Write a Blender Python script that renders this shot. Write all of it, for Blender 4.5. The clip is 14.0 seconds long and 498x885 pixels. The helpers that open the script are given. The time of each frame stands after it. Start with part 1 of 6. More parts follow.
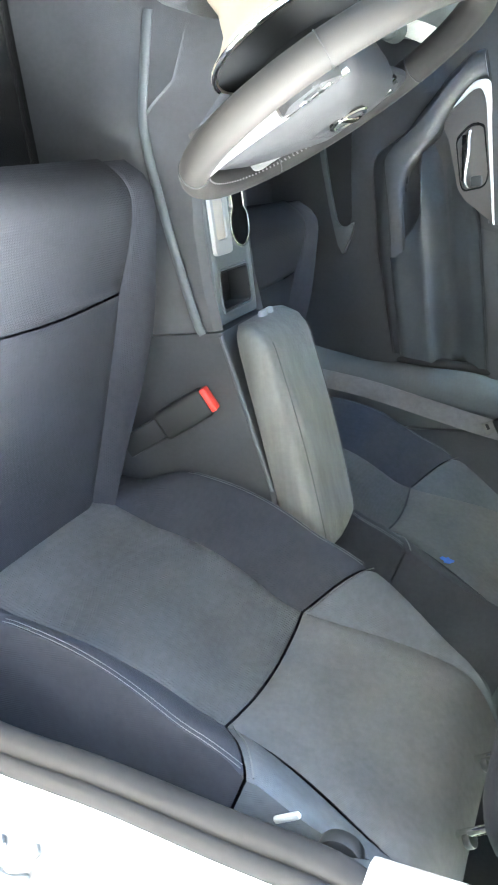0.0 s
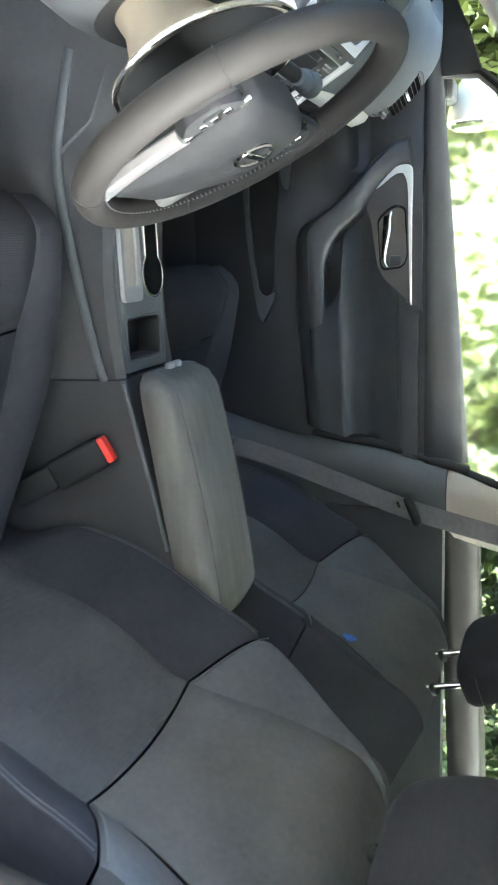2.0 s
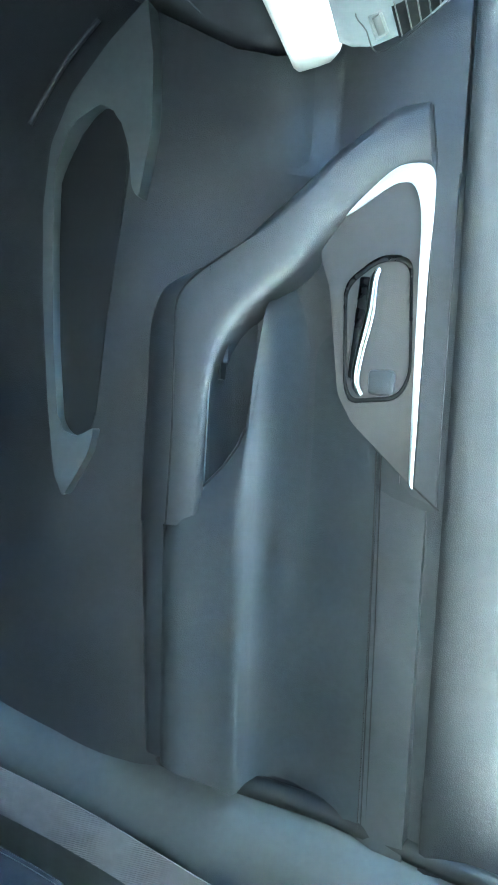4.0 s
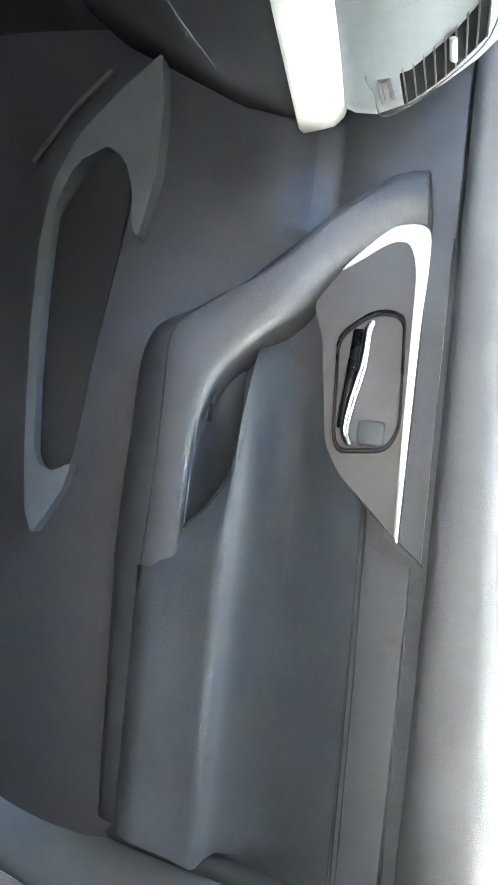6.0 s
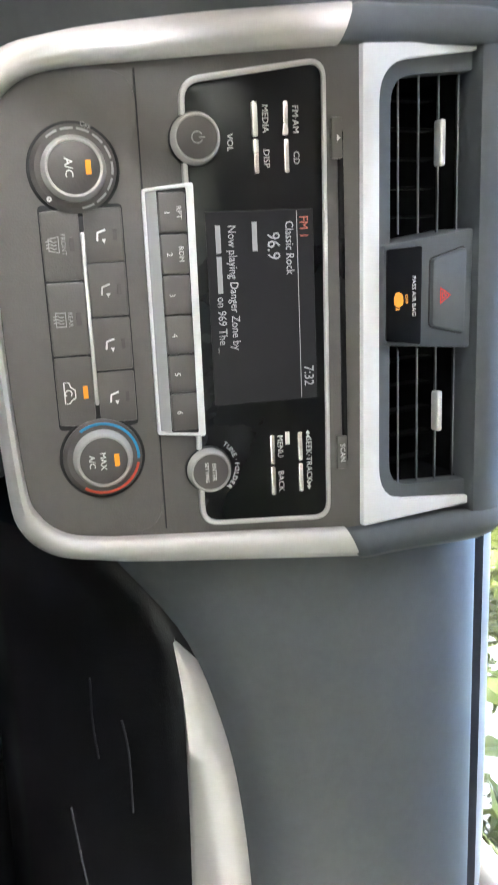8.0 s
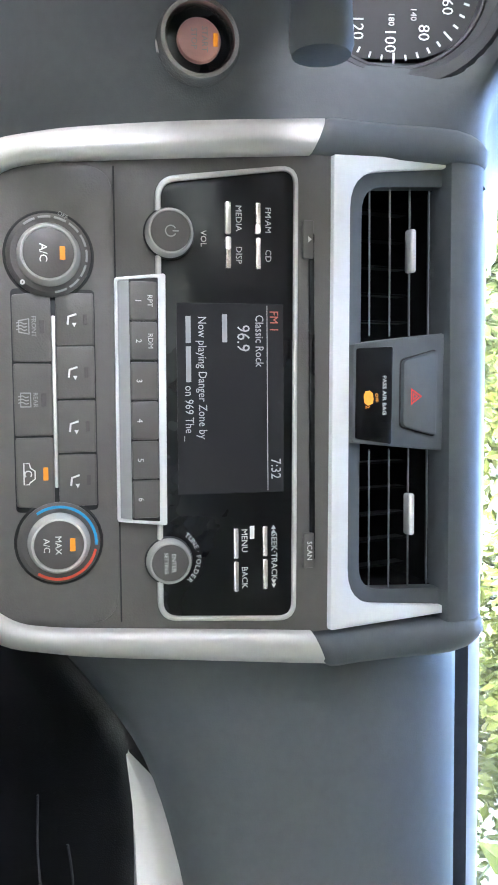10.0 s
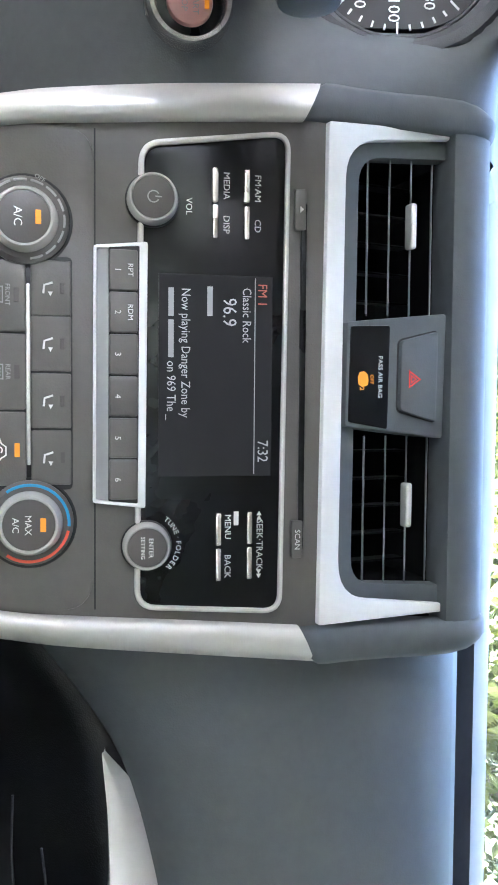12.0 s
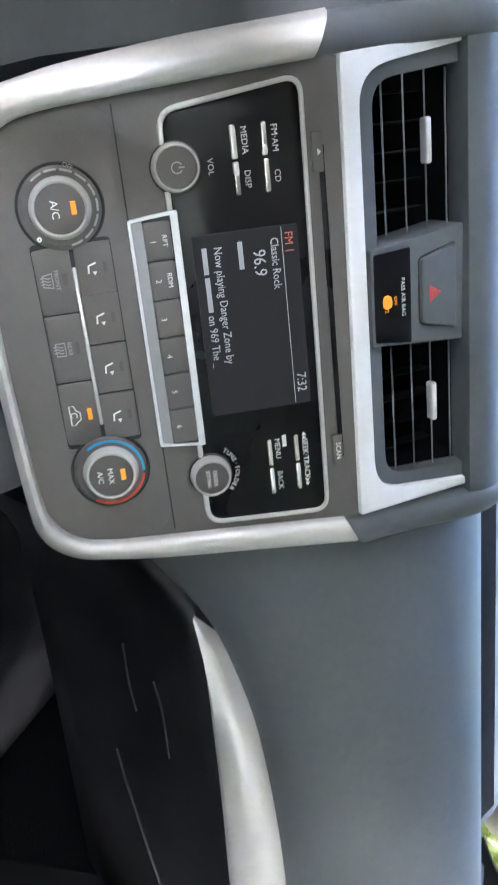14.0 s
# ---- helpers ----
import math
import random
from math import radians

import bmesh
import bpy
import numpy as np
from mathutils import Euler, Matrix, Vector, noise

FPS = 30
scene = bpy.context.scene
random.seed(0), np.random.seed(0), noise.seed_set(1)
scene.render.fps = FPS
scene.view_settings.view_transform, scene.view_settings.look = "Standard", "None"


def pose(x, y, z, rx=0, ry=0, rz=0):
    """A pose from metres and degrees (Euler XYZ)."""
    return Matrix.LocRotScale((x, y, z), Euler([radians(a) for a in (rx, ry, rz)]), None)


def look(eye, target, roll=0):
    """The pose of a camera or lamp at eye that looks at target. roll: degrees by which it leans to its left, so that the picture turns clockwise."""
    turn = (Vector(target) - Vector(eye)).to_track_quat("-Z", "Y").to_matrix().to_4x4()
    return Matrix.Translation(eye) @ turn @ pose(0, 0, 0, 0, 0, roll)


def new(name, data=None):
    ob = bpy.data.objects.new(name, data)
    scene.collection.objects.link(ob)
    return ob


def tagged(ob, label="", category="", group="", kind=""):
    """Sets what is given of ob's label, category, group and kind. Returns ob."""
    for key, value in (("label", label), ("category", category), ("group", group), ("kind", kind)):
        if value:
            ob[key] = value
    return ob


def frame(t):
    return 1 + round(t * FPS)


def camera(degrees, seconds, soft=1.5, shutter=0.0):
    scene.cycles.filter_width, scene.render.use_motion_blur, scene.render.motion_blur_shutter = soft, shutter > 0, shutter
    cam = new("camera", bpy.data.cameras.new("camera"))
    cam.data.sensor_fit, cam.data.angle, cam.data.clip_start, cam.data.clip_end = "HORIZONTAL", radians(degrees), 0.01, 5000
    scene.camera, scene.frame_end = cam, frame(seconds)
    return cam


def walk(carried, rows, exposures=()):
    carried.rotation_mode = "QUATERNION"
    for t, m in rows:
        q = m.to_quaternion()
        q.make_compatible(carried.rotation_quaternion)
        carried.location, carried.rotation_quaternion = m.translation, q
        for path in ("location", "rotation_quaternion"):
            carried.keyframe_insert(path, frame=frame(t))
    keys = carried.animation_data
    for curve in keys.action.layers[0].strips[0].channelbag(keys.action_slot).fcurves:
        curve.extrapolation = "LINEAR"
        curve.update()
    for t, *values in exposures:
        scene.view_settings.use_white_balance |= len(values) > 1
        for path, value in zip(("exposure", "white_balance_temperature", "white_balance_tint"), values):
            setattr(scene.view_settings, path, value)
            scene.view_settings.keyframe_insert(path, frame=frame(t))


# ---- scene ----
cam = camera(34.1, 14.0, soft=1.7, shutter=0.2)
PATH = [
    (0, (-1.284, -0.169, 1.2), (0.416, -0.805, 0.359), 91.3),
    (0.5, (-1.281, -0.156, 1.205), (0.458, -0.813, 0.469), 93.4),
    (1, (-1.289, -0.139, 1.202), (0.452, -0.817, 0.487), 94.0),
    (1.5, (-1.3, -0.13, 1.195), (0.444, -0.816, 0.497), 94.1),
    (2, (-1.228, -0.233, 1.221), (0.596, -0.684, 0.536), 92.3),
    (2.5, (-0.935, -0.288, 1.194), (0.935, -0.635, 0.574), 93.9),
    (3, (-0.632, -0.328, 1.064), (1.28, -0.617, 0.554), 94.1),
    (3.5, (-0.223, -0.29, 0.968), (1.706, -0.458, 0.466), 93.9),
    (3.7, (-0.105, -0.286, 0.971), (1.818, -0.426, 0.438), 94.0),
    (5.8, (-0.099, -0.335, 0.917), (1.86, -0.195, 0.537), 95.6),
    (6, (-0.091, -0.354, 0.93), (1.858, -0.177, 0.515), 95.9),
    (6.5, (-0.094, -0.394, 0.949), (1.817, 0.009, 0.518), 96.2),
    (7, (-0.098, -0.397, 0.971), (1.544, 0.629, 0.469), 93.4),
    (7.5, (-0.079, -0.433, 0.987), (0.985, 1.17, 0.442), 92.0),
    (8, (-0.039, -0.442, 0.989), (0.439, 1.419, 0.433), 91.5),
    (8.5, (-0.027, -0.431, 0.993), (0.235, 1.472, 0.436), 89.7),
    (9, (-0.014, -0.439, 0.999), (0.181, 1.471, 0.44), 89.5),
    (11.5, (-0.001, -0.404, 1.022), (0.098, 1.498, 0.412), 91.7),
    (12, (0.015, -0.399, 1.024), (0.111, 1.496, 0.392), 91.4),
    (12.5, (0.017, -0.403, 1.026), (0.106, 1.492, 0.393), 91.1),
    (13, (0.016, -0.404, 1.026), (0.108, 1.49, 0.389), 90.9),
    (13.5, (-0.035, -0.416, 1.034), (0.248, 1.455, 0.385), 90.6),
    (14, (-0.114, -0.436, 1.029), (0.608, 1.304, 0.357), 91.6),
]
walk(cam, [(t, look(eye, target, roll)) for t, eye, target, roll in PATH],
     [(0, 6.33, 5750, -2), (0.3, 6.13, 5750, -1), (1.0, 5.68, 5800, 1), (2.0, 5.33, 5850, -1), (2.5, 5.85, 6000, 1), (3.0, 5.35, 5900, -2), (3.7, 6.75, 4850, -16), (5.8, 6.83, 5850, 2), (6.5, 6.8, 6000, 6), (7.5, 5.5, 6450, 10), (9.0, 5.48, 5800, 10), (14, 5.4, 5750, 9)])

# ---------------------------------------------------------------- world, sun, exposure
world = bpy.data.worlds.new("world")
scene.world = world
world.use_nodes = True
wn = world.node_tree
sky = wn.nodes.new("ShaderNodeTexSky")
sky.sky_type = "NISHITA"
sky.sun_disc = False
sky.sun_elevation = radians(47)
sky.sun_rotation = radians(193)
sky.air_density, sky.dust_density, sky.ozone_density = 0.7, 5.0, 0.6
wn.nodes["Background"].inputs["Strength"].default_value = 0.15
wn.links.new(sky.outputs["Color"], wn.nodes["Background"].inputs["Color"])
sun_data = bpy.data.lights.new("sun", "SUN")
sun_data.energy = 1.2
sun_data.angle = radians(8)
sun_data.color = (1.0, 0.95, 0.86)
sun = new("sun", sun_data)
sun.matrix_world = look((-0.5, -2.2, 2.6), (0, 0, 0))


# ---------------------------------------------------------------- materials
def nodes_of(m):
    m.use_nodes = True
    return m.node_tree, m.node_tree.nodes["Principled BSDF"]


def surface(name, color, rough=0.6, metal=0.0, var=0.25, scale=9.0, grain=0.0, grain_scale=900.0, spec=0.5, coat=0.0, sheen=0.0, emit=None, wear=0.0, rvar=0.08):
    """A plain painted, moulded or covered surface with two scales of variation and a fine relief."""
    m = bpy.data.materials.new(name)
    t, b = nodes_of(m)
    N, L = t.nodes, t.links
    tc = N.new("ShaderNodeTexCoord")
    big = N.new("ShaderNodeTexNoise")
    big.inputs["Scale"].default_value = scale
    big.inputs["Detail"].default_value = 5
    fine = N.new("ShaderNodeTexNoise")
    fine.inputs["Scale"].default_value = scale * 14
    fine.inputs["Detail"].default_value = 3
    for n in (big, fine):
        L.new(tc.outputs["Object"], n.inputs["Vector"])
    add = N.new("ShaderNodeMath")
    add.operation = "MULTIPLY_ADD"
    L.new(fine.outputs["Fac"], add.inputs[0])
    add.inputs[1].default_value = 0.4
    L.new(big.outputs["Fac"], add.inputs[2])
    ramp = N.new("ShaderNodeMapRange")
    ramp.inputs["From Min"].default_value, ramp.inputs["From Max"].default_value = 0.4, 1.0
    ramp.inputs["To Min"].default_value, ramp.inputs["To Max"].default_value = 1 - var, 1 + var
    L.new(add.outputs[0], ramp.inputs["Value"])
    mix = N.new("ShaderNodeVectorMath")
    mix.operation = "SCALE"
    mix.inputs[0].default_value = color
    L.new(ramp.outputs[0], mix.inputs["Scale"])
    L.new(mix.outputs[0], b.inputs["Base Color"])
    rr = N.new("ShaderNodeMapRange")
    rr.inputs["From Min"].default_value, rr.inputs["From Max"].default_value = 0.3, 0.8
    rr.inputs["To Min"].default_value, rr.inputs["To Max"].default_value = max(rough - rvar, 0.02), min(rough + rvar + wear, 1)
    L.new(big.outputs["Fac"], rr.inputs["Value"])
    L.new(rr.outputs[0], b.inputs["Roughness"])
    b.inputs["Metallic"].default_value = metal
    b.inputs["Specular IOR Level"].default_value = spec
    b.inputs["Coat Weight"].default_value = coat
    b.inputs["Sheen Weight"].default_value = sheen
    b.inputs["Sheen Roughness"].default_value = 0.4
    if grain:
        v = N.new("ShaderNodeTexVoronoi")
        v.inputs["Scale"].default_value = grain_scale
        L.new(tc.outputs["Object"], v.inputs["Vector"])
        bump = N.new("ShaderNodeBump")
        bump.inputs["Strength"].default_value = grain
        bump.inputs["Distance"].default_value = 0.0006
        L.new(v.outputs["Distance"], bump.inputs["Height"])
        L.new(bump.outputs[0], b.inputs["Normal"])
    if emit:
        b.inputs["Emission Color"].default_value = (*emit[:3], 1)
        b.inputs["Emission Strength"].default_value = emit[3]
    return m


def woven(name, color, pitch=900.0, depth=0.5, var=0.3):
    """Knitted seat cloth: two crossing waves make the weave."""
    m = surface(name, color, rough=0.85, var=var, scale=7.0, sheen=0.02, spec=0.12)
    t = m.node_tree
    N, L, b = t.nodes, t.links, t.nodes["Principled BSDF"]
    tc = N.new("ShaderNodeTexCoord")
    waves = []
    for axis in ("X", "Y"):
        w = N.new("ShaderNodeTexWave")
        w.bands_direction = axis
        w.inputs["Scale"].default_value = pitch / 6.3
        w.inputs["Distortion"].default_value = 0.6
        w.inputs["Detail"].default_value = 1
        L.new(tc.outputs["Object"], w.inputs["Vector"])
        waves.append(w)
    mul = N.new("ShaderNodeMath")
    mul.operation = "MULTIPLY"
    L.new(waves[0].outputs["Fac"], mul.inputs[0])
    L.new(waves[1].outputs["Fac"], mul.inputs[1])
    bump = N.new("ShaderNodeBump")
    bump.inputs["Strength"].default_value = depth
    bump.inputs["Distance"].default_value = 0.0008
    L.new(mul.outputs[0], bump.inputs["Height"])
    L.new(bump.outputs[0], b.inputs["Normal"])
    return m


def glass(name, tint=(0.93, 0.97, 0.95), rough=0.0):
    m = bpy.data.materials.new(name)
    t, b = nodes_of(m)
    b.inputs["Base Color"].default_value = (*tint, 1)
    b.inputs["Transmission Weight"].default_value = 1
    b.inputs["Roughness"].default_value = rough
    b.inputs["IOR"].default_value = 1.1
    return m


def leaves_material(name, color):
    m = surface(name, color, rough=0.6, var=0.6, scale=1.2)
    b = m.node_tree.nodes["Principled BSDF"]
    b.inputs["Subsurface Weight"].default_value = 0.0
    return m


CLOTH_DOOR = surface("soft door skin", (0.042, 0.047, 0.052), 0.8, grain=0.3)
BELL = surface("pale champagne plastic", (0.34, 0.3, 0.24), 0.4, metal=0.2, var=0.05)
PAD = surface("dash pad plastic", (0.1, 0.111, 0.118), 0.58, grain=0.1, var=0.15, spec=0.32)
PLASTIC = surface("grained dark plastic", (0.05, 0.053, 0.058), 0.55, grain=0.3)
LOWER = surface("lower door plastic", (0.04, 0.0425, 0.048), 0.6, grain=0.35)
FASCIA = surface("grey fascia plastic", (0.108, 0.102, 0.095), 0.45, grain=0.15, var=0.12)
# Near black in place of the shade under the dash pad.
LID = surface("glove box plastic, toned for shade", (0.009, 0.0098, 0.0108), 0.42, grain=0.2, spec=0.3)
PLATE = surface("grey-brown plate plastic", (0.085, 0.08, 0.076), 0.45, grain=0.15, var=0.12)
WHEEL_LEATHER = surface("wheel leather", (0.019, 0.018, 0.0172), 0.68, grain=0.15, grain_scale=800, var=0.15, wear=0.03, spec=0.18)
LEDGE = surface("soft ledge skin", (0.028, 0.0297, 0.032), 0.75, grain=0.3, spec=0.2)
HUB = surface("airbag cover plastic", (0.031, 0.0315, 0.033), 0.7, grain=0.3, spec=0.14)
# Pale paint stands in for the glint on the rounded slat edges.
SLAT_EDGE = surface("slat edge glint tone", (0.15, 0.16, 0.17), 0.4, var=0.3, scale=40)
GLOSS = surface("glossy black plastic", (0.005, 0.0055, 0.0065), 0.28, var=0.1, spec=0.2, rvar=0.015)
# Blades nearly black, so the shade inside the vents is in their colour.
SLAT = surface("vent blade toned for shade", (0.0045, 0.005, 0.0055), 0.7, spec=0.1)
# Black that stands in for shade inside ducts, wells and slots.
VOID = surface("black for shaded openings", (0.012, 0.0125, 0.013), 1.0, spec=0.0)
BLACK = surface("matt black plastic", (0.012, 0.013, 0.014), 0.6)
SILVER = surface("satin silver paint", (0.6, 0.59, 0.575), 0.45, metal=0.35, var=0.05, scale=30, rvar=0.03)
WHITE_SILVER = surface("pale silver paint", (0.78, 0.79, 0.8), 0.42, metal=0.15, var=0.05, scale=30)
CHROME = surface("chrome", (0.92, 0.91, 0.9), 0.1, metal=1.0, var=0.04)
# Pale, half-metal plating stands in for chrome's missing reflections.
BRIGHT = surface("bright plated plastic", (0.88, 0.87, 0.85), 0.22, metal=0.55, var=0.05, rvar=0.04)
PLATED = surface("plated collar", (0.72, 0.71, 0.69), 0.2, metal=0.45, var=0.05, rvar=0.04)
KEY = surface("plated key", (0.76, 0.74, 0.71), 0.26, metal=0.92, var=0.05, rvar=0.04)
SHIFT = surface("satin shifter trim", (0.34, 0.345, 0.35), 0.45, metal=0.3, var=0.05, rvar=0.03)
SPOKE = surface("satin spoke trim", (0.15, 0.148, 0.145), 0.5, metal=0.3, var=0.05, rvar=0.03)
STEEL = surface("bare steel", (0.2, 0.2, 0.19), 0.4, metal=0.8, var=0.2, scale=40)
LEATHER = surface("black leather", (0.125, 0.127, 0.118), 0.36, grain=0.6, grain_scale=700, var=0.2, wear=0.08)


def streaked(m, scale, amount):
    """Streaks along the length of a covered lid: window sheen painted into the colour."""
    N, L, b = m.node_tree.nodes, m.node_tree.links, m.node_tree.nodes["Principled BSDF"]
    tc, mp, ns = N.new("ShaderNodeTexCoord"), N.new("ShaderNodeMapping"), N.new("ShaderNodeTexNoise")
    mp.inputs["Scale"].default_value = scale
    ns.inputs["Scale"].default_value, ns.inputs["Detail"].default_value = 1.0, 4
    L.new(tc.outputs["Object"], mp.inputs["Vector"])
    L.new(mp.outputs[0], ns.inputs["Vector"])
    mr = N.new("ShaderNodeMapRange")
    mr.inputs["From Min"].default_value, mr.inputs["From Max"].default_value = 0.3, 0.7
    mr.inputs["To Min"].default_value, mr.inputs["To Max"].default_value = 1 - amount, 1 + amount
    L.new(ns.outputs["Fac"], mr.inputs["Value"])
    sc = N.new("ShaderNodeVectorMath")
    sc.operation = "SCALE"
    L.new(b.inputs["Base Color"].links[0].from_socket, sc.inputs[0])
    L.new(mr.outputs[0], sc.inputs["Scale"])
    L.new(sc.outputs[0], b.inputs["Base Color"])


streaked(LEATHER, (55, 4, 55), 0.2)
CLOTH = woven("charcoal seat cloth", (0.033, 0.034, 0.04), 700, 0.35)
# Same cloth as the backrest, darkened to stand in for shade on the cushion.
CLOTH_SHADED = woven("seat cloth toned for shade", (0.021, 0.022, 0.0255), 600, 0.35)
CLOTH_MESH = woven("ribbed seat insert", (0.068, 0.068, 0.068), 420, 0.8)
CLOTH_LIGHT = woven("grey bolster cloth", (0.085, 0.09, 0.096), 700, 0.3)
STITCH = surface("grey thread", (0.09, 0.09, 0.092), 0.8)
WEBBING = woven("grey belt webbing", (0.2, 0.2, 0.21), 900, 0.6)
BEIGE = surface("beige pillar trim", (0.42, 0.385, 0.33), 0.7, grain=0.2, var=0.08)
CARPET = surface("black carpet", (0.015, 0.015, 0.016), 0.95, grain=1.0, grain_scale=500, sheen=0.2, spec=0.1)
RUBBER = surface("door seal rubber", (0.017, 0.0155, 0.0145), 0.75, var=0.3, spec=0.3)
PAINT = surface("white car paint", (0.82, 0.83, 0.84), 0.25, var=0.03, coat=0.6)
RED = surface("red plastic", (0.75, 0.045, 0.03), 0.4, var=0.1)
BLUE = surface("blue marker", (0.03, 0.1, 0.42), 0.7, var=0.3, scale=60)
ORANGE = surface("amber lamp", (0.6, 0.25, 0.02), 0.5, emit=(1.0, 0.3, 0.006, 0.011))
LETTER = surface("white printing", (0.72, 0.72, 0.72), 0.6, var=0.05)
LETTER_DIM = surface("grey printing", (0.32, 0.32, 0.32), 0.6, var=0.05)
SCREEN = surface("lcd glass", (0.012, 0.0125, 0.014), 0.45, var=0.03, spec=0.12, emit=(0.62, 0.58, 0.56, 0.0006))
SCREEN_TEXT = surface("lit letters", (0.25, 0.25, 0.25), 0.5, emit=(0.9, 0.92, 0.95, 0.008))
SCREEN_RED = surface("lit red letters", (0.25, 0.07, 0.05), 0.5, emit=(0.9, 0.25, 0.16, 0.011))
PINK = surface("pink start button", (0.55, 0.3, 0.28), 0.35, var=0.06)
BLUE_RING = surface("blue printing", (0.02, 0.25, 0.5), 0.5)
RED_RING = surface("red printing", (0.62, 0.08, 0.04), 0.5)
HEADLINER = surface("headliner cloth", (0.5, 0.48, 0.44), 0.95, var=0.06)
GLASS = glass("window glass")
DUSTY = glass("dusty side glass", (0.82, 0.83, 0.76), 0.14)
TINTED = glass("tinted rear glass", (0.28, 0.3, 0.25), 0.05)
WALL_PAINT = surface("added wall render", (0.42, 0.38, 0.33), 0.9, var=0.12, scale=2)
NAME_BAR = surface("lit bars", (0.2, 0.2, 0.2), 0.5, emit=(0.9, 0.92, 0.95, 0.005))
GROUND = surface("dry grass ground", (0.075, 0.09, 0.025), 0.95, var=0.5, scale=1.5)
ASPHALT = surface("pale concrete", (0.32, 0.3, 0.275), 0.9, var=0.2, scale=3)
LEAF = leaves_material("sunlit leaves", (0.07, 0.088, 0.012))
LEAF_DARK = leaves_material("deep green leaves", (0.042, 0.06, 0.012))
BARK = surface("bark", (0.12, 0.09, 0.06), 0.9, var=0.4, scale=12)
POST_WHITE = surface("white painted post", (0.8, 0.8, 0.78), 0.6, var=0.05)


# ---------------------------------------------------------------- building helpers
def thing(name, label, category, group="", kind=""):
    return tagged(new(name), label, category, group, kind)


def mesh_of(bm, name, mat, smooth=True, angle=35):
    me = bpy.data.meshes.new(name)
    bmesh.ops.recalc_face_normals(bm, faces=bm.faces)
    bm.to_mesh(me)
    bm.free()
    me.materials.append(mat)
    if smooth:
        me.polygons.foreach_set("use_smooth", [True] * len(me.polygons))
        me.set_sharp_from_angle(angle=radians(angle))
    return me


def part(name, bm, mat, parent=None, label="", m=None, angle=35):
    """Links a bmesh as one mesh object under a thing or a part."""
    ob = new(name, mesh_of(bm, name, mat, angle=angle))
    if m is not None:
        ob.matrix_basis = m
    ob.parent = parent
    return tagged(ob, label)


def rbox(size, bevel=0.003, seg=2, m=None):
    bm = bmesh.new()
    bmesh.ops.create_cube(bm, size=1.0)
    bmesh.ops.scale(bm, vec=size, verts=bm.verts)
    if bevel:
        bmesh.ops.bevel(bm, geom=bm.edges[:], offset=min(bevel, min(size) * 0.49), segments=seg, profile=0.5, affect="EDGES")
    if m is not None:
        bmesh.ops.transform(bm, matrix=m, verts=bm.verts)
    return bm


def disc(r, h, bevel=0.001, n=40, m=None, r2=None):
    """A round peg along z from 0 to h."""
    bm = bmesh.new()
    bmesh.ops.create_cone(bm, cap_ends=True, segments=n, radius1=r, radius2=r if r2 is None else r2, depth=h)
    bmesh.ops.translate(bm, vec=(0, 0, h / 2), verts=bm.verts)
    if bevel:
        rim = [e for e in bm.edges if abs(e.verts[0].co.z - e.verts[1].co.z) < 1e-6]
        bmesh.ops.bevel(bm, geom=rim, offset=bevel, segments=2, profile=0.5, affect="EDGES")
    if m is not None:
        bmesh.ops.transform(bm, matrix=m, verts=bm.verts)
    return bm


def ring(r_out, r_in, h, n=48, m=None, a0=0.0, a1=360.0, lift=0.0):
    """A flat band between two radii, rounded on top, along z."""
    bm = bmesh.new()
    whole = abs(a1 - a0) >= 360
    e = (r_out - r_in) * 0.3
    prof = [(r_out, lift), (r_out, lift + h * 0.6), (r_out - e, lift + h), (r_in + e, lift + h), (r_in, lift + h * 0.6), (r_in, lift)]
    rows = []
    k = n if whole else n + 1
    for i in range(k):
        a = radians(a0 + (a1 - a0) * i / n)
        rows.append([bm.verts.new((r * math.cos(a), r * math.sin(a), z)) for r, z in prof])
    for i in range(n):
        p, q = rows[i], rows[(i + 1) % k]
        for j in range(len(prof)):
            jj = (j + 1) % len(prof)
            bm.faces.new((p[j], p[jj], q[jj], q[j]))
    if not whole:
        bm.faces.new(rows[0])
        bm.faces.new(rows[-1])
    if m is not None:
        bmesh.ops.transform(bm, matrix=m, verts=bm.verts)
    return bm


def prism(poly, z0, z1, bevel=0.002, seg=2, m=None):
    """A flat outline drawn in x and y, thick from z0 to z1, its upper rim rounded."""
    bm = bmesh.new()
    low = [bm.verts.new((x, y, z0)) for x, y in poly]
    top = [bm.verts.new((x, y, z1)) for x, y in poly]
    bm.faces.new(low[::-1])
    cap = bm.faces.new(top)
    n = len(poly)
    for i in range(n):
        bm.faces.new((low[i], low[(i + 1) % n], top[(i + 1) % n], top[i]))
    if bevel:
        bmesh.ops.bevel(bm, geom=list(cap.edges), offset=bevel, segments=seg, profile=0.5, affect="EDGES", clamp_overlap=True)
    if m is not None:
        bmesh.ops.transform(bm, matrix=m, verts=bm.verts)
    return bm


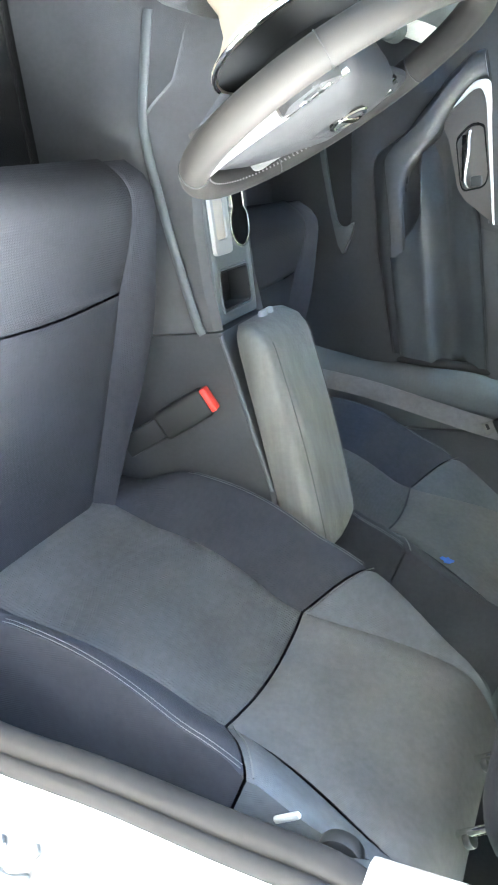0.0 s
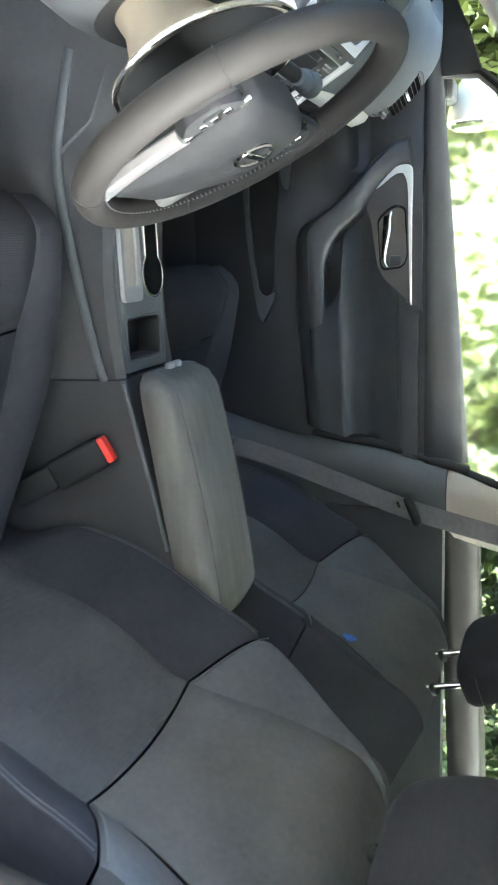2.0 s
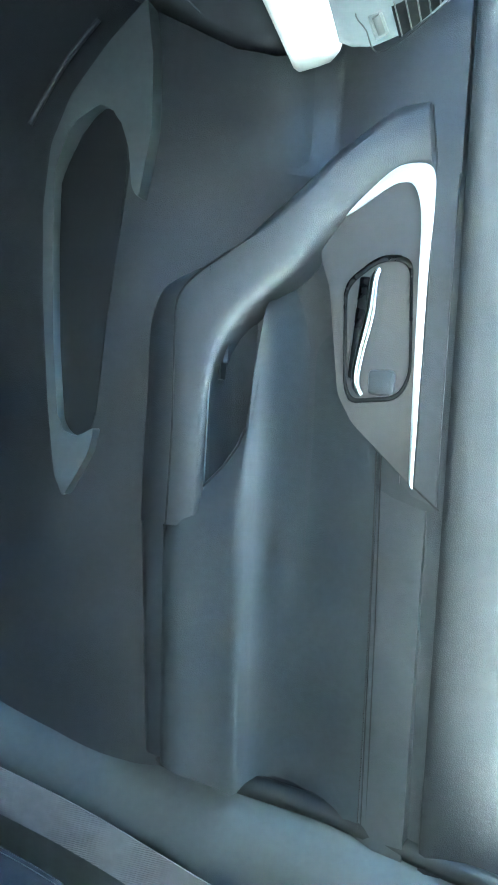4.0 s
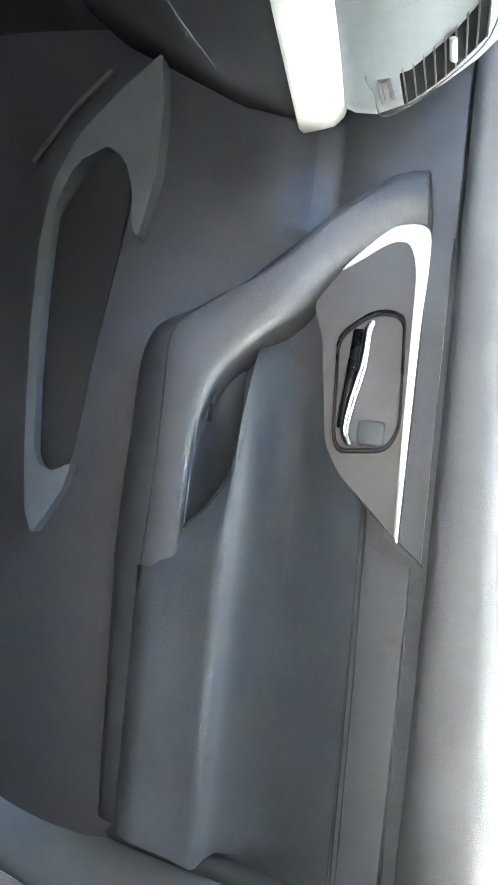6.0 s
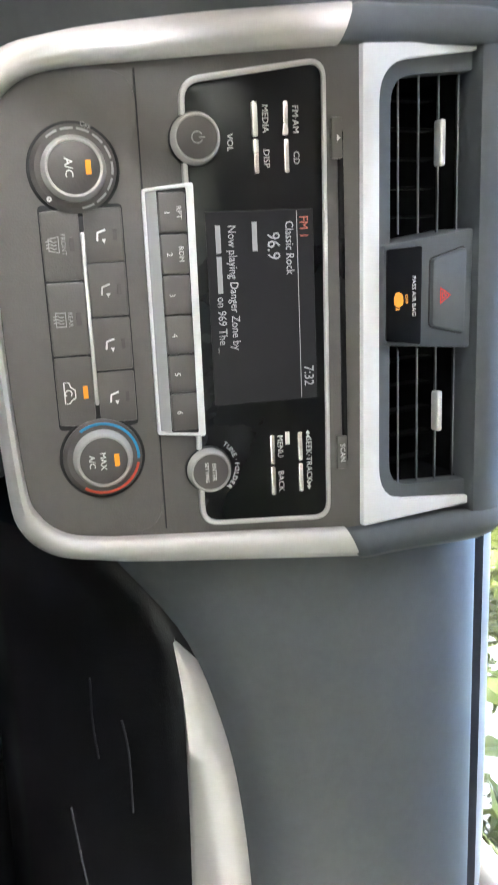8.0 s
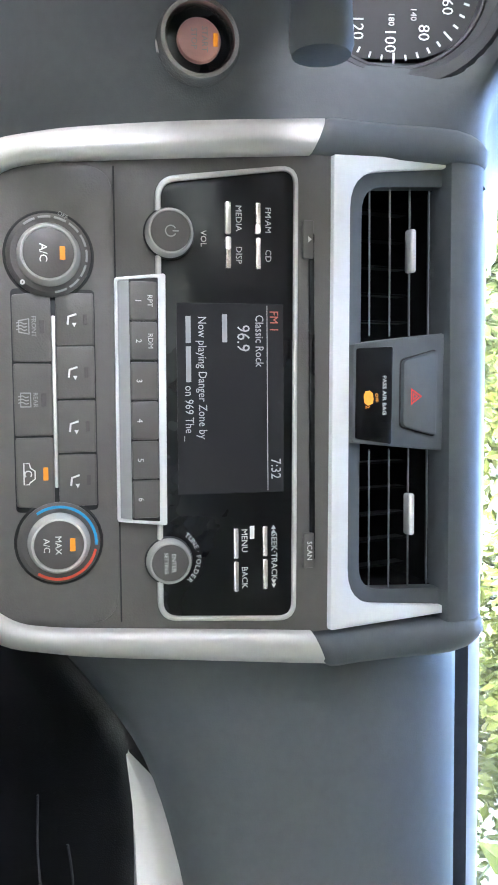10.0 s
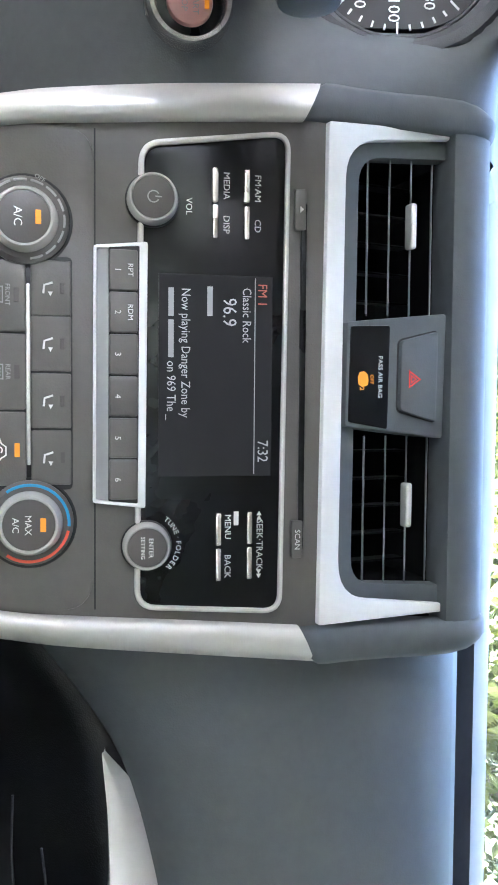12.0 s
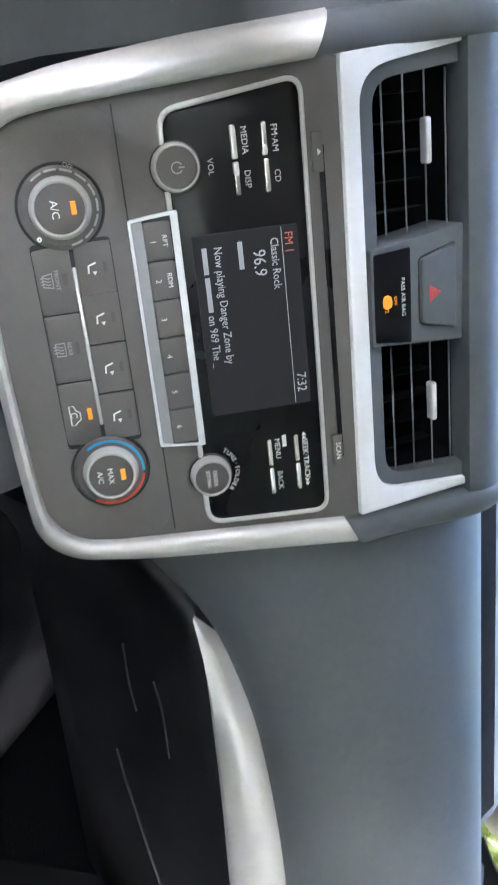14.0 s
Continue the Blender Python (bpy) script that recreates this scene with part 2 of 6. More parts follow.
def frame_bar(outer, inner, z0, z1, m=None, bevel=0.0012):
    """A closed band between two outlines of as many points."""
    bm = bmesh.new()
    n = len(outer)
    ring4 = []
    for poly, z in ((outer, z0), (outer, z1), (inner, z1), (inner, z0)):
        ring4.append([bm.verts.new((x, y, z)) for x, y in poly])
    for k in range(4):
        a, b = ring4[k], ring4[(k + 1) % 4]
        for i in range(n):
            bm.faces.new((a[i], a[(i + 1) % n], b[(i + 1) % n], b[i]))
    if bevel:
        bm.edges.ensure_lookup_table()
        top = [e for e in bm.edges if all(abs(v.co.z - z1) < 1e-7 for v in e.verts) and len({v in ring4[1] for v in e.verts}) == 1]
        bmesh.ops.bevel(bm, geom=top, offset=bevel, segments=2, profile=0.5, affect="EDGES", clamp_overlap=True)
    if m is not None:
        bmesh.ops.transform(bm, matrix=m, verts=bm.verts)
    return bm


def round_poly(pts, r, seg=6):
    """An outline with its corners rounded by r (one radius or one a corner)."""
    out = []
    n = len(pts)
    rs = r if isinstance(r, (list, tuple)) else [r] * n
    for i in range(n):
        p0, p, p1 = Vector(pts[i - 1]), Vector(pts[i]), Vector(pts[(i + 1) % n])
        a, b = (p0 - p), (p1 - p)
        d = min(rs[i], a.length * 0.49, b.length * 0.49)
        if d <= 1e-6:
            out.append(tuple(p))
            continue
        s, e = p + a.normalized() * d, p + b.normalized() * d
        for k in range(seg + 1):
            t = k / seg
            q = s * (1 - t) ** 2 + p * 2 * t * (1 - t) + e * t * t
            out.append((q.x, q.y))
    return out


def lerp(a, b, t):
    return a + (b - a) * t


def smooth_line(pts, per=8, closed=False):
    """A Catmull-Rom line through the points."""
    P = [Vector(p) for p in pts]
    n = len(P)
    out = []
    for i in range(n if closed else n - 1):
        if closed:
            a, b, c, d = P[i - 1], P[i], P[(i + 1) % n], P[(i + 2) % n]
        else:
            a, b, c, d = P[max(i - 1, 0)], P[i], P[i + 1], P[min(i + 2, n - 1)]
        for k in range(per):
            t = k / per
            out.append(0.5 * (2 * b + (c - a) * t + (2 * a - 5 * b + 4 * c - d) * t * t + (3 * b - a - 3 * c + d) * t ** 3))
    if not closed:
        out.append(P[-1].copy())
    return out


def sheet(rows, thick=0.0, close_u=False, m=None):
    """A skin through rows of points; thick gives it a back."""
    bm = bmesh.new()
    V = [[bm.verts.new(p) for p in r] for r in rows]
    k = len(rows[0])
    for i in range(len(rows) - 1):
        for j in range(k if close_u else k - 1):
            jj = (j + 1) % k
            bm.faces.new((V[i][j], V[i][jj], V[i + 1][jj], V[i + 1][j]))
    if thick:
        bmesh.ops.recalc_face_normals(bm, faces=bm.faces)
        bmesh.ops.solidify(bm, geom=bm.faces[:], thickness=thick)
    if m is not None:
        bmesh.ops.transform(bm, matrix=m, verts=bm.verts)
    return bm


def loft(loops, caps=True, m=None):
    """A closed body through closed loops of as many points."""
    bm = sheet(loops, close_u=True)
    if caps:
        bm.verts.ensure_lookup_table()
        k = len(loops[0])
        n = len(bm.verts)
        bm.faces.new([bm.verts[i] for i in range(k)][::-1])
        bm.faces.new([bm.verts[n - k + i] for i in range(k)])
    if m is not None:
        bmesh.ops.transform(bm, matrix=m, verts=bm.verts)
    return bm


def sweep(path, section, up=(0, 0, 1), closed=False, scale=None):
    """A section (points across and up) carried along a path."""
    P = [Vector(p) for p in path]
    n = len(P)
    loops = []
    for i in range(n):
        a = P[i - 1] if (closed or i) else P[i]
        b = P[(i + 1) % n] if (closed or i < n - 1) else P[i]
        t = (b - a).normalized()
        side = t.cross(Vector(up)).normalized()
        u = side.cross(t)
        s = scale[i] if scale else 1.0
        loops.append([P[i] + side * (x * s) + u * (y * s) for x, y in section])
    if closed:
        loops.append(loops[0])
        bm = sheet(loops, close_u=True)
        bmesh.ops.remove_doubles(bm, verts=bm.verts, dist=1e-6)
        return bm
    return loft(loops)


def oval(rx, ry, n=14, power=2.0):
    out = []
    for i in range(n):
        a = 2 * math.pi * i / n
        c, s = math.cos(a), math.sin(a)
        out.append((rx * math.copysign(abs(c) ** (2 / power), c), ry * math.copysign(abs(s) ** (2 / power), s)))
    return out


def letters(text, size, m, mat, parent, spin=0.0, align="CENTER", name="lettering", depth=0.00015, bold=0.0):
    cu = bpy.data.curves.new(name, "FONT")
    cu.body, cu.size, cu.align_x, cu.align_y, cu.extrude, cu.offset, cu.resolution_u = text, size, align, "CENTER", depth, bold, 2
    tmp = new("tmp", cu)
    bpy.context.view_layer.update()
    me = bpy.data.meshes.new_from_object(tmp)
    bpy.data.objects.remove(tmp)
    bpy.data.curves.remove(cu)
    me.materials.clear()
    me.materials.append(mat)
    ob = new(name, me)
    ob.matrix_basis = m @ pose(0, 0, 0, 0, 0, spin)
    ob.parent = parent
    return ob


# ---------------------------------------------------------------- seats
def seat(name, label, x, y, z, mark=False, mid=0.143, L=0.60, gap=0.0):
    """A bucket seat. Its origin is where cushion and backrest meet, x across, y to the front."""
    s = thing(name, label, "car seat", "front seats")
    s.matrix_basis = pose(x, y, z)
    rec = radians(26)
    up, fwd = Vector((0, -math.sin(rec), math.cos(rec))), Vector((0, math.cos(rec), math.sin(rec)))

    def ease(t):
        t = min(max(t, 0.0), 1.0)
        return t * t * (3 - 2 * t)

    H = 0.64                                     # backrest's height along its slope

    def half(h):                                 # half width of the insert
        return lerp(mid + 0.02, mid, ease(h / 0.29)) if h < 0.29 else lerp(mid, 0.2, ease((h - 0.29) / 0.3))

    def edge(h):                                 # half width of the whole back
        return 0.262 - 0.06 * ease((h - 0.36) / 0.3) ** 1.2

    def proud(h):                                # how far the bolsters stand forward
        return 0.072 * ease(h / 0.12 + 0.9) * (1 - 0.85 * ease((h - 0.24) / 0.3))

    def belly(h):
        return 0.018 * math.sin(min(max(h / 0.26, 0), 1) * math.pi) + 0.012 * math.sin(min(max((h - 0.24) / 0.36, 0), 1) * math.pi)

    def seam(a):                                 # height of the seam across the back
        return 0.30 - 0.012 * (a / 0.145) ** 2

    def back_point(a, h, d):
        return Vector((a, 0, 0)) + up * h + fwd * d

    def pillow(u, v, n=0.007):                   # sinks a panel's rim into its seam
        e = min(u, 1 - u, v, 1 - v)
        return -n * (1 - min(e / 0.07, 1)) ** 2

    def top_roll(h):                             # the top rolls over backwards
        t = max(0.0, (h - (H - 0.10)) / 0.10)
        return -0.06 * t * t

    def panel(name, f, mat, nu=18, nv=22, lab="", sub=None):
        rows = []
        for j in range(nv + 1):
            rows.append([f(i / nu, j / nv) for i in range(nu + 1)])
        return part(name, sheet(rows), mat, sub or s, lab)

    back = part("backrest", loft([[back_point(sx * edge(h) * k, h, d) for sx, k, d in
                                   ((-1, 0.93, -0.05), (-1, 0.95, -0.1), (-0.8, 1, -0.125), (0.8, 1, -0.125), (1, 0.95, -0.1), (1, 0.93, -0.05), (0.6, 1, -0.03), (-0.6, 1, -0.03))]
                                  for h in (-0.12, 0.1, 0.3, 0.45, 0.55, 0.6)]), CLOTH, s, "charcoal cloth back shell")

    def insert_low(u, v):
        a0 = (u * 2 - 1)
        h = lerp(-0.13, seam(a0 * 0.145) - 0.002, v)
        a = a0 * half(h)
        return back_point(a, h, belly(h) + 0.012 * a0 * a0 + pillow(u, v))

    def insert_high(u, v):
        a0 = (u * 2 - 1)
        h = lerp(seam(a0 * 0.145) + 0.002, H, v)
        a = a0 * half(h)
        return back_point(a, h, belly(h) + 0.012 * a0 * a0 + pillow(u, v) + top_roll(h) + 0.008 * math.sin(math.pi * v))

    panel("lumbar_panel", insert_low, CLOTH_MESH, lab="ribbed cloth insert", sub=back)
    panel("upper_panel", insert_high, CLOTH_UP, lab="plain cloth insert", sub=back)

    def bolster(sx, lo):
        def f(u, v):
            hs = seam(0.145) + 0.06 * min(u / 0.62, 1.0)
            h = lerp(-0.13, hs - 0.002, v) if lo else lerp(hs + 0.002, H - 0.012, v)
            a_in, a_out = half(h), edge(h)
            if u < 0.62:
                k = u / 0.62
                a = lerp(a_in, a_out - 0.012, k)
                d = belly(h) + 0.012 + proud(h) * math.sin(k * math.pi / 2) ** 1.2
            else:
                k = (u - 0.62) / 0.38
                a = a_out - 0.012 + 0.014 * math.sin(k * math.pi / 2)
                d = lerp(belly(h) + 0.012 + proud(h), -0.12, k ** 1.3)
            return back_point(sx * a, h, d + pillow(min(u * 1.0, 0.5), v) + top_roll(h))
        return f

    for sx in (-1, 1):
        panel("lower_bolster", bolster(sx, True), CLOTH, nu=24, lab="dark side bolster", sub=back)
        # Shading is painted here: the marked seat's left shoulder gets darker cloth.
        panel("shoulder_panel", bolster(sx, False), CLOTH if mark and sx < 0 else CLOTH_LIGHT, nu=24, lab="shoulder panel darkened for its shaded side" if mark and sx < 0 else "lighter grey shoulder panel", sub=back)
        for lane in (0.0, 0.006):                # twin rows of stitching along the bolster's crest
            crest = []
            for i in range(25):
                h = lerp(0.0, seam(0.145) + 0.05, i / 24)
                crest.append(back_point(sx * (edge(h) - 0.014 - lane), h, belly(h) + 0.0125 + proud(h) - 0.0004))
            part("stitching", sweep(crest, oval(0.0005, 0.0005, 6), up=(0, 1, 0)), STITCH, back)
        hs = seam(0.145)
        pts = []
        for i in range(17):
            k = i / 16
            h = hs + 0.06 * k
            a = lerp(half(h), edge(h) - 0.012, k)
            d = belly(h) + 0.012 + proud(h) * math.sin(k * math.pi / 2) ** 1.2
            pts.append(back_point(sx * a, h + 0.008, d + 0.001))
        part("piping", sweep(pts, oval(0.0012, 0.0012, 6)), STITCH, back)

    # cushion

    def top(y):
        return -0.122 + 0.325 * min(y, 0.5) + 0.2 * max(0.0, y - 0.5)

    def nose(y):
        t = max(0.0, (y - (L - 0.07)) / 0.07)
        return -0.055 * t * t

    def seat_half(y):
        return lerp(0.135, 0.175, ease(y / L))

    def seat_edge(y):
        return 0.243 - 0.069 * (1 - ease(y / 0.36)) - 0.012 * ease((y - 0.42) / 0.14)

    def rise(y):
        return 0.026 * (1 - 0.6 * ease((y - 0.3) / 0.24))

    def cushion_part(y0, y1, v0):
        def f(u, v):
            a0 = u * 2 - 1
            yy = lerp(y0 + 0.012 * a0 * a0, y1 + 0.012 * a0 * a0 * (1 if y1 < L else 0), v)
            return Vector((a0 * seat_half(yy), yy, top(yy) + nose(yy) + 0.01 * a0 * a0 + 0.006 * math.sin(math.pi * v) + pillow(u, v)))
        return f

    base = part("cushion", rbox((0.41, L - 0.06, 0.14), 0.05, 4, pose(0, L / 2 + 0.005, -0.122, 17)), CLOTH, s, "charcoal cloth seat cushion")
    # Cushion panels take the darkened cloth, their shade put into the colour.
    panel("seat_panel", cushion_part(-0.03, 0.388, 0), CLOTH_SHADED, lab="ribbed cloth insert", sub=base)
    panel("front_panel", cushion_part(0.392, L, 1), CLOTH_SHADED, lab="plain cloth insert", sub=base)
    for sx in (-1, 1):
        def f(u, v, sx=sx):
            yy = lerp(-0.03, L - 0.005, v)
            a_in, a_out = seat_half(yy), seat_edge(yy) + (0.03 if sx < 0 else 0)
            if u < 0.6:
                k = u / 0.6
                a, zz = lerp(a_in, a_out - 0.01, k), top(yy) + 0.01 + (rise(yy) if sx > 0 else 0.25 * rise(yy) - 0.012) * math.sin(k * math.pi / 2)
            else:
                k = (u - 0.6) / 0.4
                a, zz = a_out - 0.01 + 0.014 * math.sin(k * math.pi), lerp(top(yy) + 0.01 + (rise(yy) if sx > 0 else 0.25 * rise(yy) - 0.012), min(-0.10, top(yy) - 0.08), k)
            return Vector((sx * a, yy, zz + nose(yy) + pillow(min(u, 0.5), v)))
        panel("cushion_bolster", f, CLOTH, nu=24, nv=26, lab="dark side bolster", sub=base)
    # headrest on two posts
    head_at = back_point(0, H - 0.012 + gap, 0.022)
    tilt = pose(*head_at) @ Euler((-rec + radians(8), 0, 0)).to_matrix().to_4x4()
    loops = []
    for i in range(13):
        t = i / 12
        zz = lerp(0.0, 0.185, t)
        w = 0.135 * (1 - 0.12 * t) * (1 - 0.55 * abs(2 * t - 1) ** 7)
        th = 0.055 * (1 - 0.6 * abs(2 * t - 1) ** 6)
        loops.append([Vector((px, py + 0.012 * math.sin(math.pi * t), zz)) for px, py in oval(w, th, 32, 3.4)])
    head = part("headrest", loft(loops, m=tilt), CLOTH, s, "dark grey padded headrest", angle=60)
    part("headrest_seam", sweep([tilt @ Vector((px, py, 0.05)) for px, py in oval(0.1335, 0.0575, 40, 3.4)], oval(0.0008, 0.0008, 6), closed=True), STITCH, head)
    for sx in (-1, 1):
        p0, p1 = back_point(sx * 0.072, H - 0.03, -0.02), tilt @ Vector((sx * 0.072, -0.005, 0.03))
        part("post", sweep([p0, p1], oval(0.0065, 0.0065, 16), up=(0, 1, 0)), CHROME, head, "chrome post")
        part("post_guide", disc(0.013, 0.012, 0.003, 24, Matrix.Translation(back_point(sx * 0.072, H - 0.02, -0.02)) @ Euler((-rec, 0, 0)).to_matrix().to_4x4()), BLACK, back, "black post sleeve")
    part("side_cover", rbox((0.03, 0.44, 0.10), 0.012, 3, pose(-0.185, 0.2, -0.19)), PLASTIC, s, "grey plastic side cover")
    if mark:
        blob = prism([(0.008 * (1 + 0.3 * math.sin(3 * k)) * math.cos(k * 0.45), 0.013 * (1 + 0.25 * math.cos(5 * k)) * math.sin(k * 0.45)) for k in range(14)], 0, 0.0012, 0)
        part("blue_mark", blob, BLUE, back, "blue ink mark", Matrix.Translation((-0.1415, -0.1615, 0.3992)) @ Vector((-0.24, 0.91, 0.33)).to_track_quat("Z", "Y").to_matrix().to_4x4())
    return s


CLOTH_UP = woven("plain seat cloth", (0.09, 0.09, 0.089), 900, 0.2)
driver_seat = seat("driver_seat", "charcoal cloth driver seat with ribbed insert", -0.385, -0.728, 0.475)
part("lever", rbox((0.007, 0.009, 0.036), 0.003, 2, pose(-0.262, -0.12, 0.395, -26)), SILVER, driver_seat, "pale recline lever")
part("height_knob", disc(0.026, 0.02, 0.004, 32, pose(-0.255, -0.15, 0.455, 0, -90)), BLACK, driver_seat, "black round knob")
passenger_seat = seat("passenger_seat", "charcoal cloth passenger seat with blue mark on side", 0.352, -0.815, 0.475, True, 0.12, 0.565, 0.03)

buckle = thing("seat_belt_buckle", "black seat belt buckle with red release button", "buckle")
buckle.matrix_basis = pose(-0.130, -0.535, 0.545)
mb = pose(0, 0, 0, 64, 12, 0)
part("body", rbox((0.03, 0.1, 0.052), 0.009, 3, mb @ pose(0, -0.03, 0)), BLACK, buckle)
part("release_button", rbox((0.024, 0.014, 0.044), 0.004, 2, mb @ pose(0, 0.021, 0)), RED, buckle, "red release button")
part("stalk", rbox((0.014, 0.1, 0.04), 0.005, 2, mb @ pose(0, -0.11, 0)), BLACK, buckle)

# ---------------------------------------------------------------- steering wheel
wheel = thing("steering_wheel", "grey leather steering wheel with silver lower spokes", "steering wheel")
WC, WT = Vector((-0.392, -0.106, 0.913)), 26
wheel.matrix_basis = Matrix.Translation(WC) @ Euler((radians(90 - WT), 0, 0)).to_matrix().to_4x4()
# in the wheel: x to the right, y up its plane, z towards the driver
RIM = []
for i in range(72):
    a = 2 * math.pi * i / 72
    RIM.append(Vector((0.176 * math.cos(a), 0.172 * math.sin(a), 0.0)))
part("rim", sweep(RIM, oval(0.0155, 0.0175, 16), closed=True), WHEEL_LEATHER, wheel, "dark grey leather rim", angle=60)
for a0 in (18, 162, 232, 308):
    a = radians(a0)
    c = Vector((0.176 * math.cos(a), 0.172 * math.sin(a), 0))
    seam_ring = [c + Vector((math.cos(a) * 0.0158 * math.cos(b), math.sin(a) * 0.0158 * math.cos(b), 0.0178 * math.sin(b))) for b in [2 * math.pi * k / 20 for k in range(20)]]
    part("rim_seam", sweep(seam_ring, oval(0.0008, 0.0008, 6), up=(math.sin(a), -math.cos(a), 0), closed=True), BLACK, wheel)
hub_out = [(-0.078, 0.05), (0.078, 0.05), (0.094, 0.012), (0.086, -0.035), (0.062, -0.15), (-0.062, -0.15), (-0.086, -0.035), (-0.094, 0.012)]
hub_loops = []
for k, zz in ((1.0, -0.03), (1.02, -0.008), (1.0, 0.006), (0.93, 0.018), (0.75, 0.026), (0.4, 0.03)):
    hub_loops.append([Vector((px * k, (py + 0.02) * k - 0.02, zz - 0.02 * max(0, (-0.06 - py) / 0.1))) for px, py in round_poly(hub_out, 0.028, 5)])
part("airbag_cover", loft(hub_loops), HUB, wheel, "charcoal plastic airbag cover", angle=50)
for sx in (-1, 1):
    arm = [Vector((sx * 0.075, 0.012, -0.006)), Vector((sx * 0.11, 0.016, -0.004)), Vector((sx * 0.168, 0.018, 0.0))]
    part("spoke", sweep(smooth_line(arm, 4), oval(0.028, 0.01, 16, 2.6), up=(0, 0, 1)), HUB, wheel)
    pad_poly = round_poly([(sx * 0.092, 0.04), (sx * 0.11, 0.042), (sx * 0.136, 0.026), (sx * 0.136, -0.006), (sx * 0.108, -0.028), (sx * 0.098, -0.002)], 0.008)
    pad = part("switch_pad", prism(pad_poly if sx > 0 else pad_poly[::-1], -0.004, 0.013, 0.004), HUB, wheel, "charcoal switch pad")
    part("pad_trim", sweep(smooth_line([Vector((sx * 0.088, 0.045, 0.008)), Vector((sx * 0.097, 0.012, 0.01)), Vector((sx * 0.092, -0.03, 0.008))], 8), oval(0.0035, 0.003, 8), up=(0, 0, 1)), CHROME, wheel, "chrome crescent trim")
    for bx, by, bw, bh in ((0.11, 0.027, 0.012, 0.009), (0.11, 0.013, 0.012, 0.009), (0.11, 0.0, 0.012, 0.008), (0.121, 0.014, 0.006, 0.02)):
        part("button", rbox((bw, bh, 0.005), 0.0018, 2, pose(sx * bx, by, 0.013)), BLACK if bx > 0.12 else CHROME, pad)
    low = [Vector((sx * 0.094, -0.028, 0.004)), Vector((sx * 0.088, -0.07, 0.001)), Vector((sx * 0.076, -0.12, -0.002)), Vector((sx * 0.07, -0.158, -0.001))]
    part("lower_spoke", sweep(smooth_line(low, 6), oval(0.0125, 0.008, 14, 2.6), up=(0, 0, 1)), SPOKE, wheel, "silver lower spoke")
stitches = bmesh.new()
for a0, a1 in ((-62, 12), (168, 200), (238, 300)):
    k = int((a1 - a0) / 2.2)
    for j in range(k):
        a = radians(a0 + (a1 - a0) * j / k)
        rr = 0.1595
        piece = rbox((0.006, 0.0016, 0.0016), 0, 1, pose(0, 0, 0, 0, 0, math.degrees(a)) @ pose(rr, 0, 0.006, 0, 55, 12))
        tmp = bpy.data.meshes.new("tmp")
        piece.to_mesh(tmp)
        piece.free()
        stitches.from_mesh(tmp)
        bpy.data.meshes.remove(tmp)
tagged(part("rim_stitching", stitches, STITCH, wheel, "grey lacing on the rim"), kind="stuff")
emb = part("emblem", ring(0.026, 0.0195, 0.004, 40, pose(0, 0, 0.029) @ Matrix.Diagonal((1.15, 0.85, 1, 1))), CHROME, wheel, "oval chrome emblem")
part("emblem_bar", rbox((0.056, 0.008, 0.005), 0.0015, 2, pose(0, 0, 0.0315)), CHROME, emb)
bell = []
for k, zz, dy in ((0.138, -0.066, 0.0), (0.136, -0.069, 0.0), (0.125, -0.074, -0.002), (0.105, -0.085, -0.006), (0.08, -0.102, -0.012), (0.06, -0.13, -0.02), (0.055, -0.16, -0.028)):
    bell.append([Vector((px, py + dy, zz)) for px, py in oval(k * 0.95, k * 0.72, 40, 2.2)])
part("column_bell", loft(bell), BELL, wheel, "pale flared column collar", angle=60)
part("bell_rim", sweep([Vector((0.131 * math.cos(radians(92 + 4 * k)), 0.0995 * math.sin(radians(92 + 4 * k)), -0.066)) for k in range(41)], oval(0.0028, 0.0028, 8)), CHROME, wheel, "bright collar rim")
# Black cone in place of the shade inside the collar.
part("bell_inside", loft([[Vector((px, py, zz)) for px, py in oval(k * 0.95, k * 0.72, 40, 2.2)] for k, zz in ((0.13, -0.064), (0.08, -0.05), (0.06, -0.02))]), VOID, wheel)
part("column_cover", loft([[Vector((px * k, py * k - 0.02 - 0.02 * j, -0.15 - 0.05 * j)) for px, py in oval(0.085, 0.075, 24, 3)] for j, k in ((0, 0.85), (0.5, 1.0), (2, 1.05), (3, 1.1))]), PLASTIC, wheel, "grey column shroud")
stalk = thing("wiper_stalk", "dark grey wiper stalk beside the instrument cluster", "stalk")
part("arm", sweep([(-0.34, -0.01, 0.909), (-0.27, -0.022, 0.92), (-0.215, -0.03, 0.927)], oval(0.0095, 0.0095, 16), up=(0, 1, 0)), BLACK, stalk)
part("tip", loft([[Vector((xx - 0.007, -0.03 + py, 0.928 + pz)) for py, pz in oval(r, r, 24)] for xx, r in ((-0.225, 0.0105), (-0.2, 0.0125), (-0.198, 0.0145), (-0.166, 0.016), (-0.161, 0.0145), (-0.16, 0.011))]), PAD, stalk, "grey ribbed end")

# ---------------------------------------------------------------- car shell
floor = tagged(new("floor", mesh_of(rbox((1.5, 3.0, 0.06), 0.01, 1, pose(0, -0.6, 0.24)), "floor", CARPET)), "black carpet car floor", "floor", kind="structure")
tunnel = tagged(new("floor_tunnel", mesh_of(rbox((0.2, 2.6, 0.16), 0.04, 3, pose(0, -0.6, 0.33)), "tunnel", CARPET)), "black carpeted centre tunnel", "floor", kind="structure")
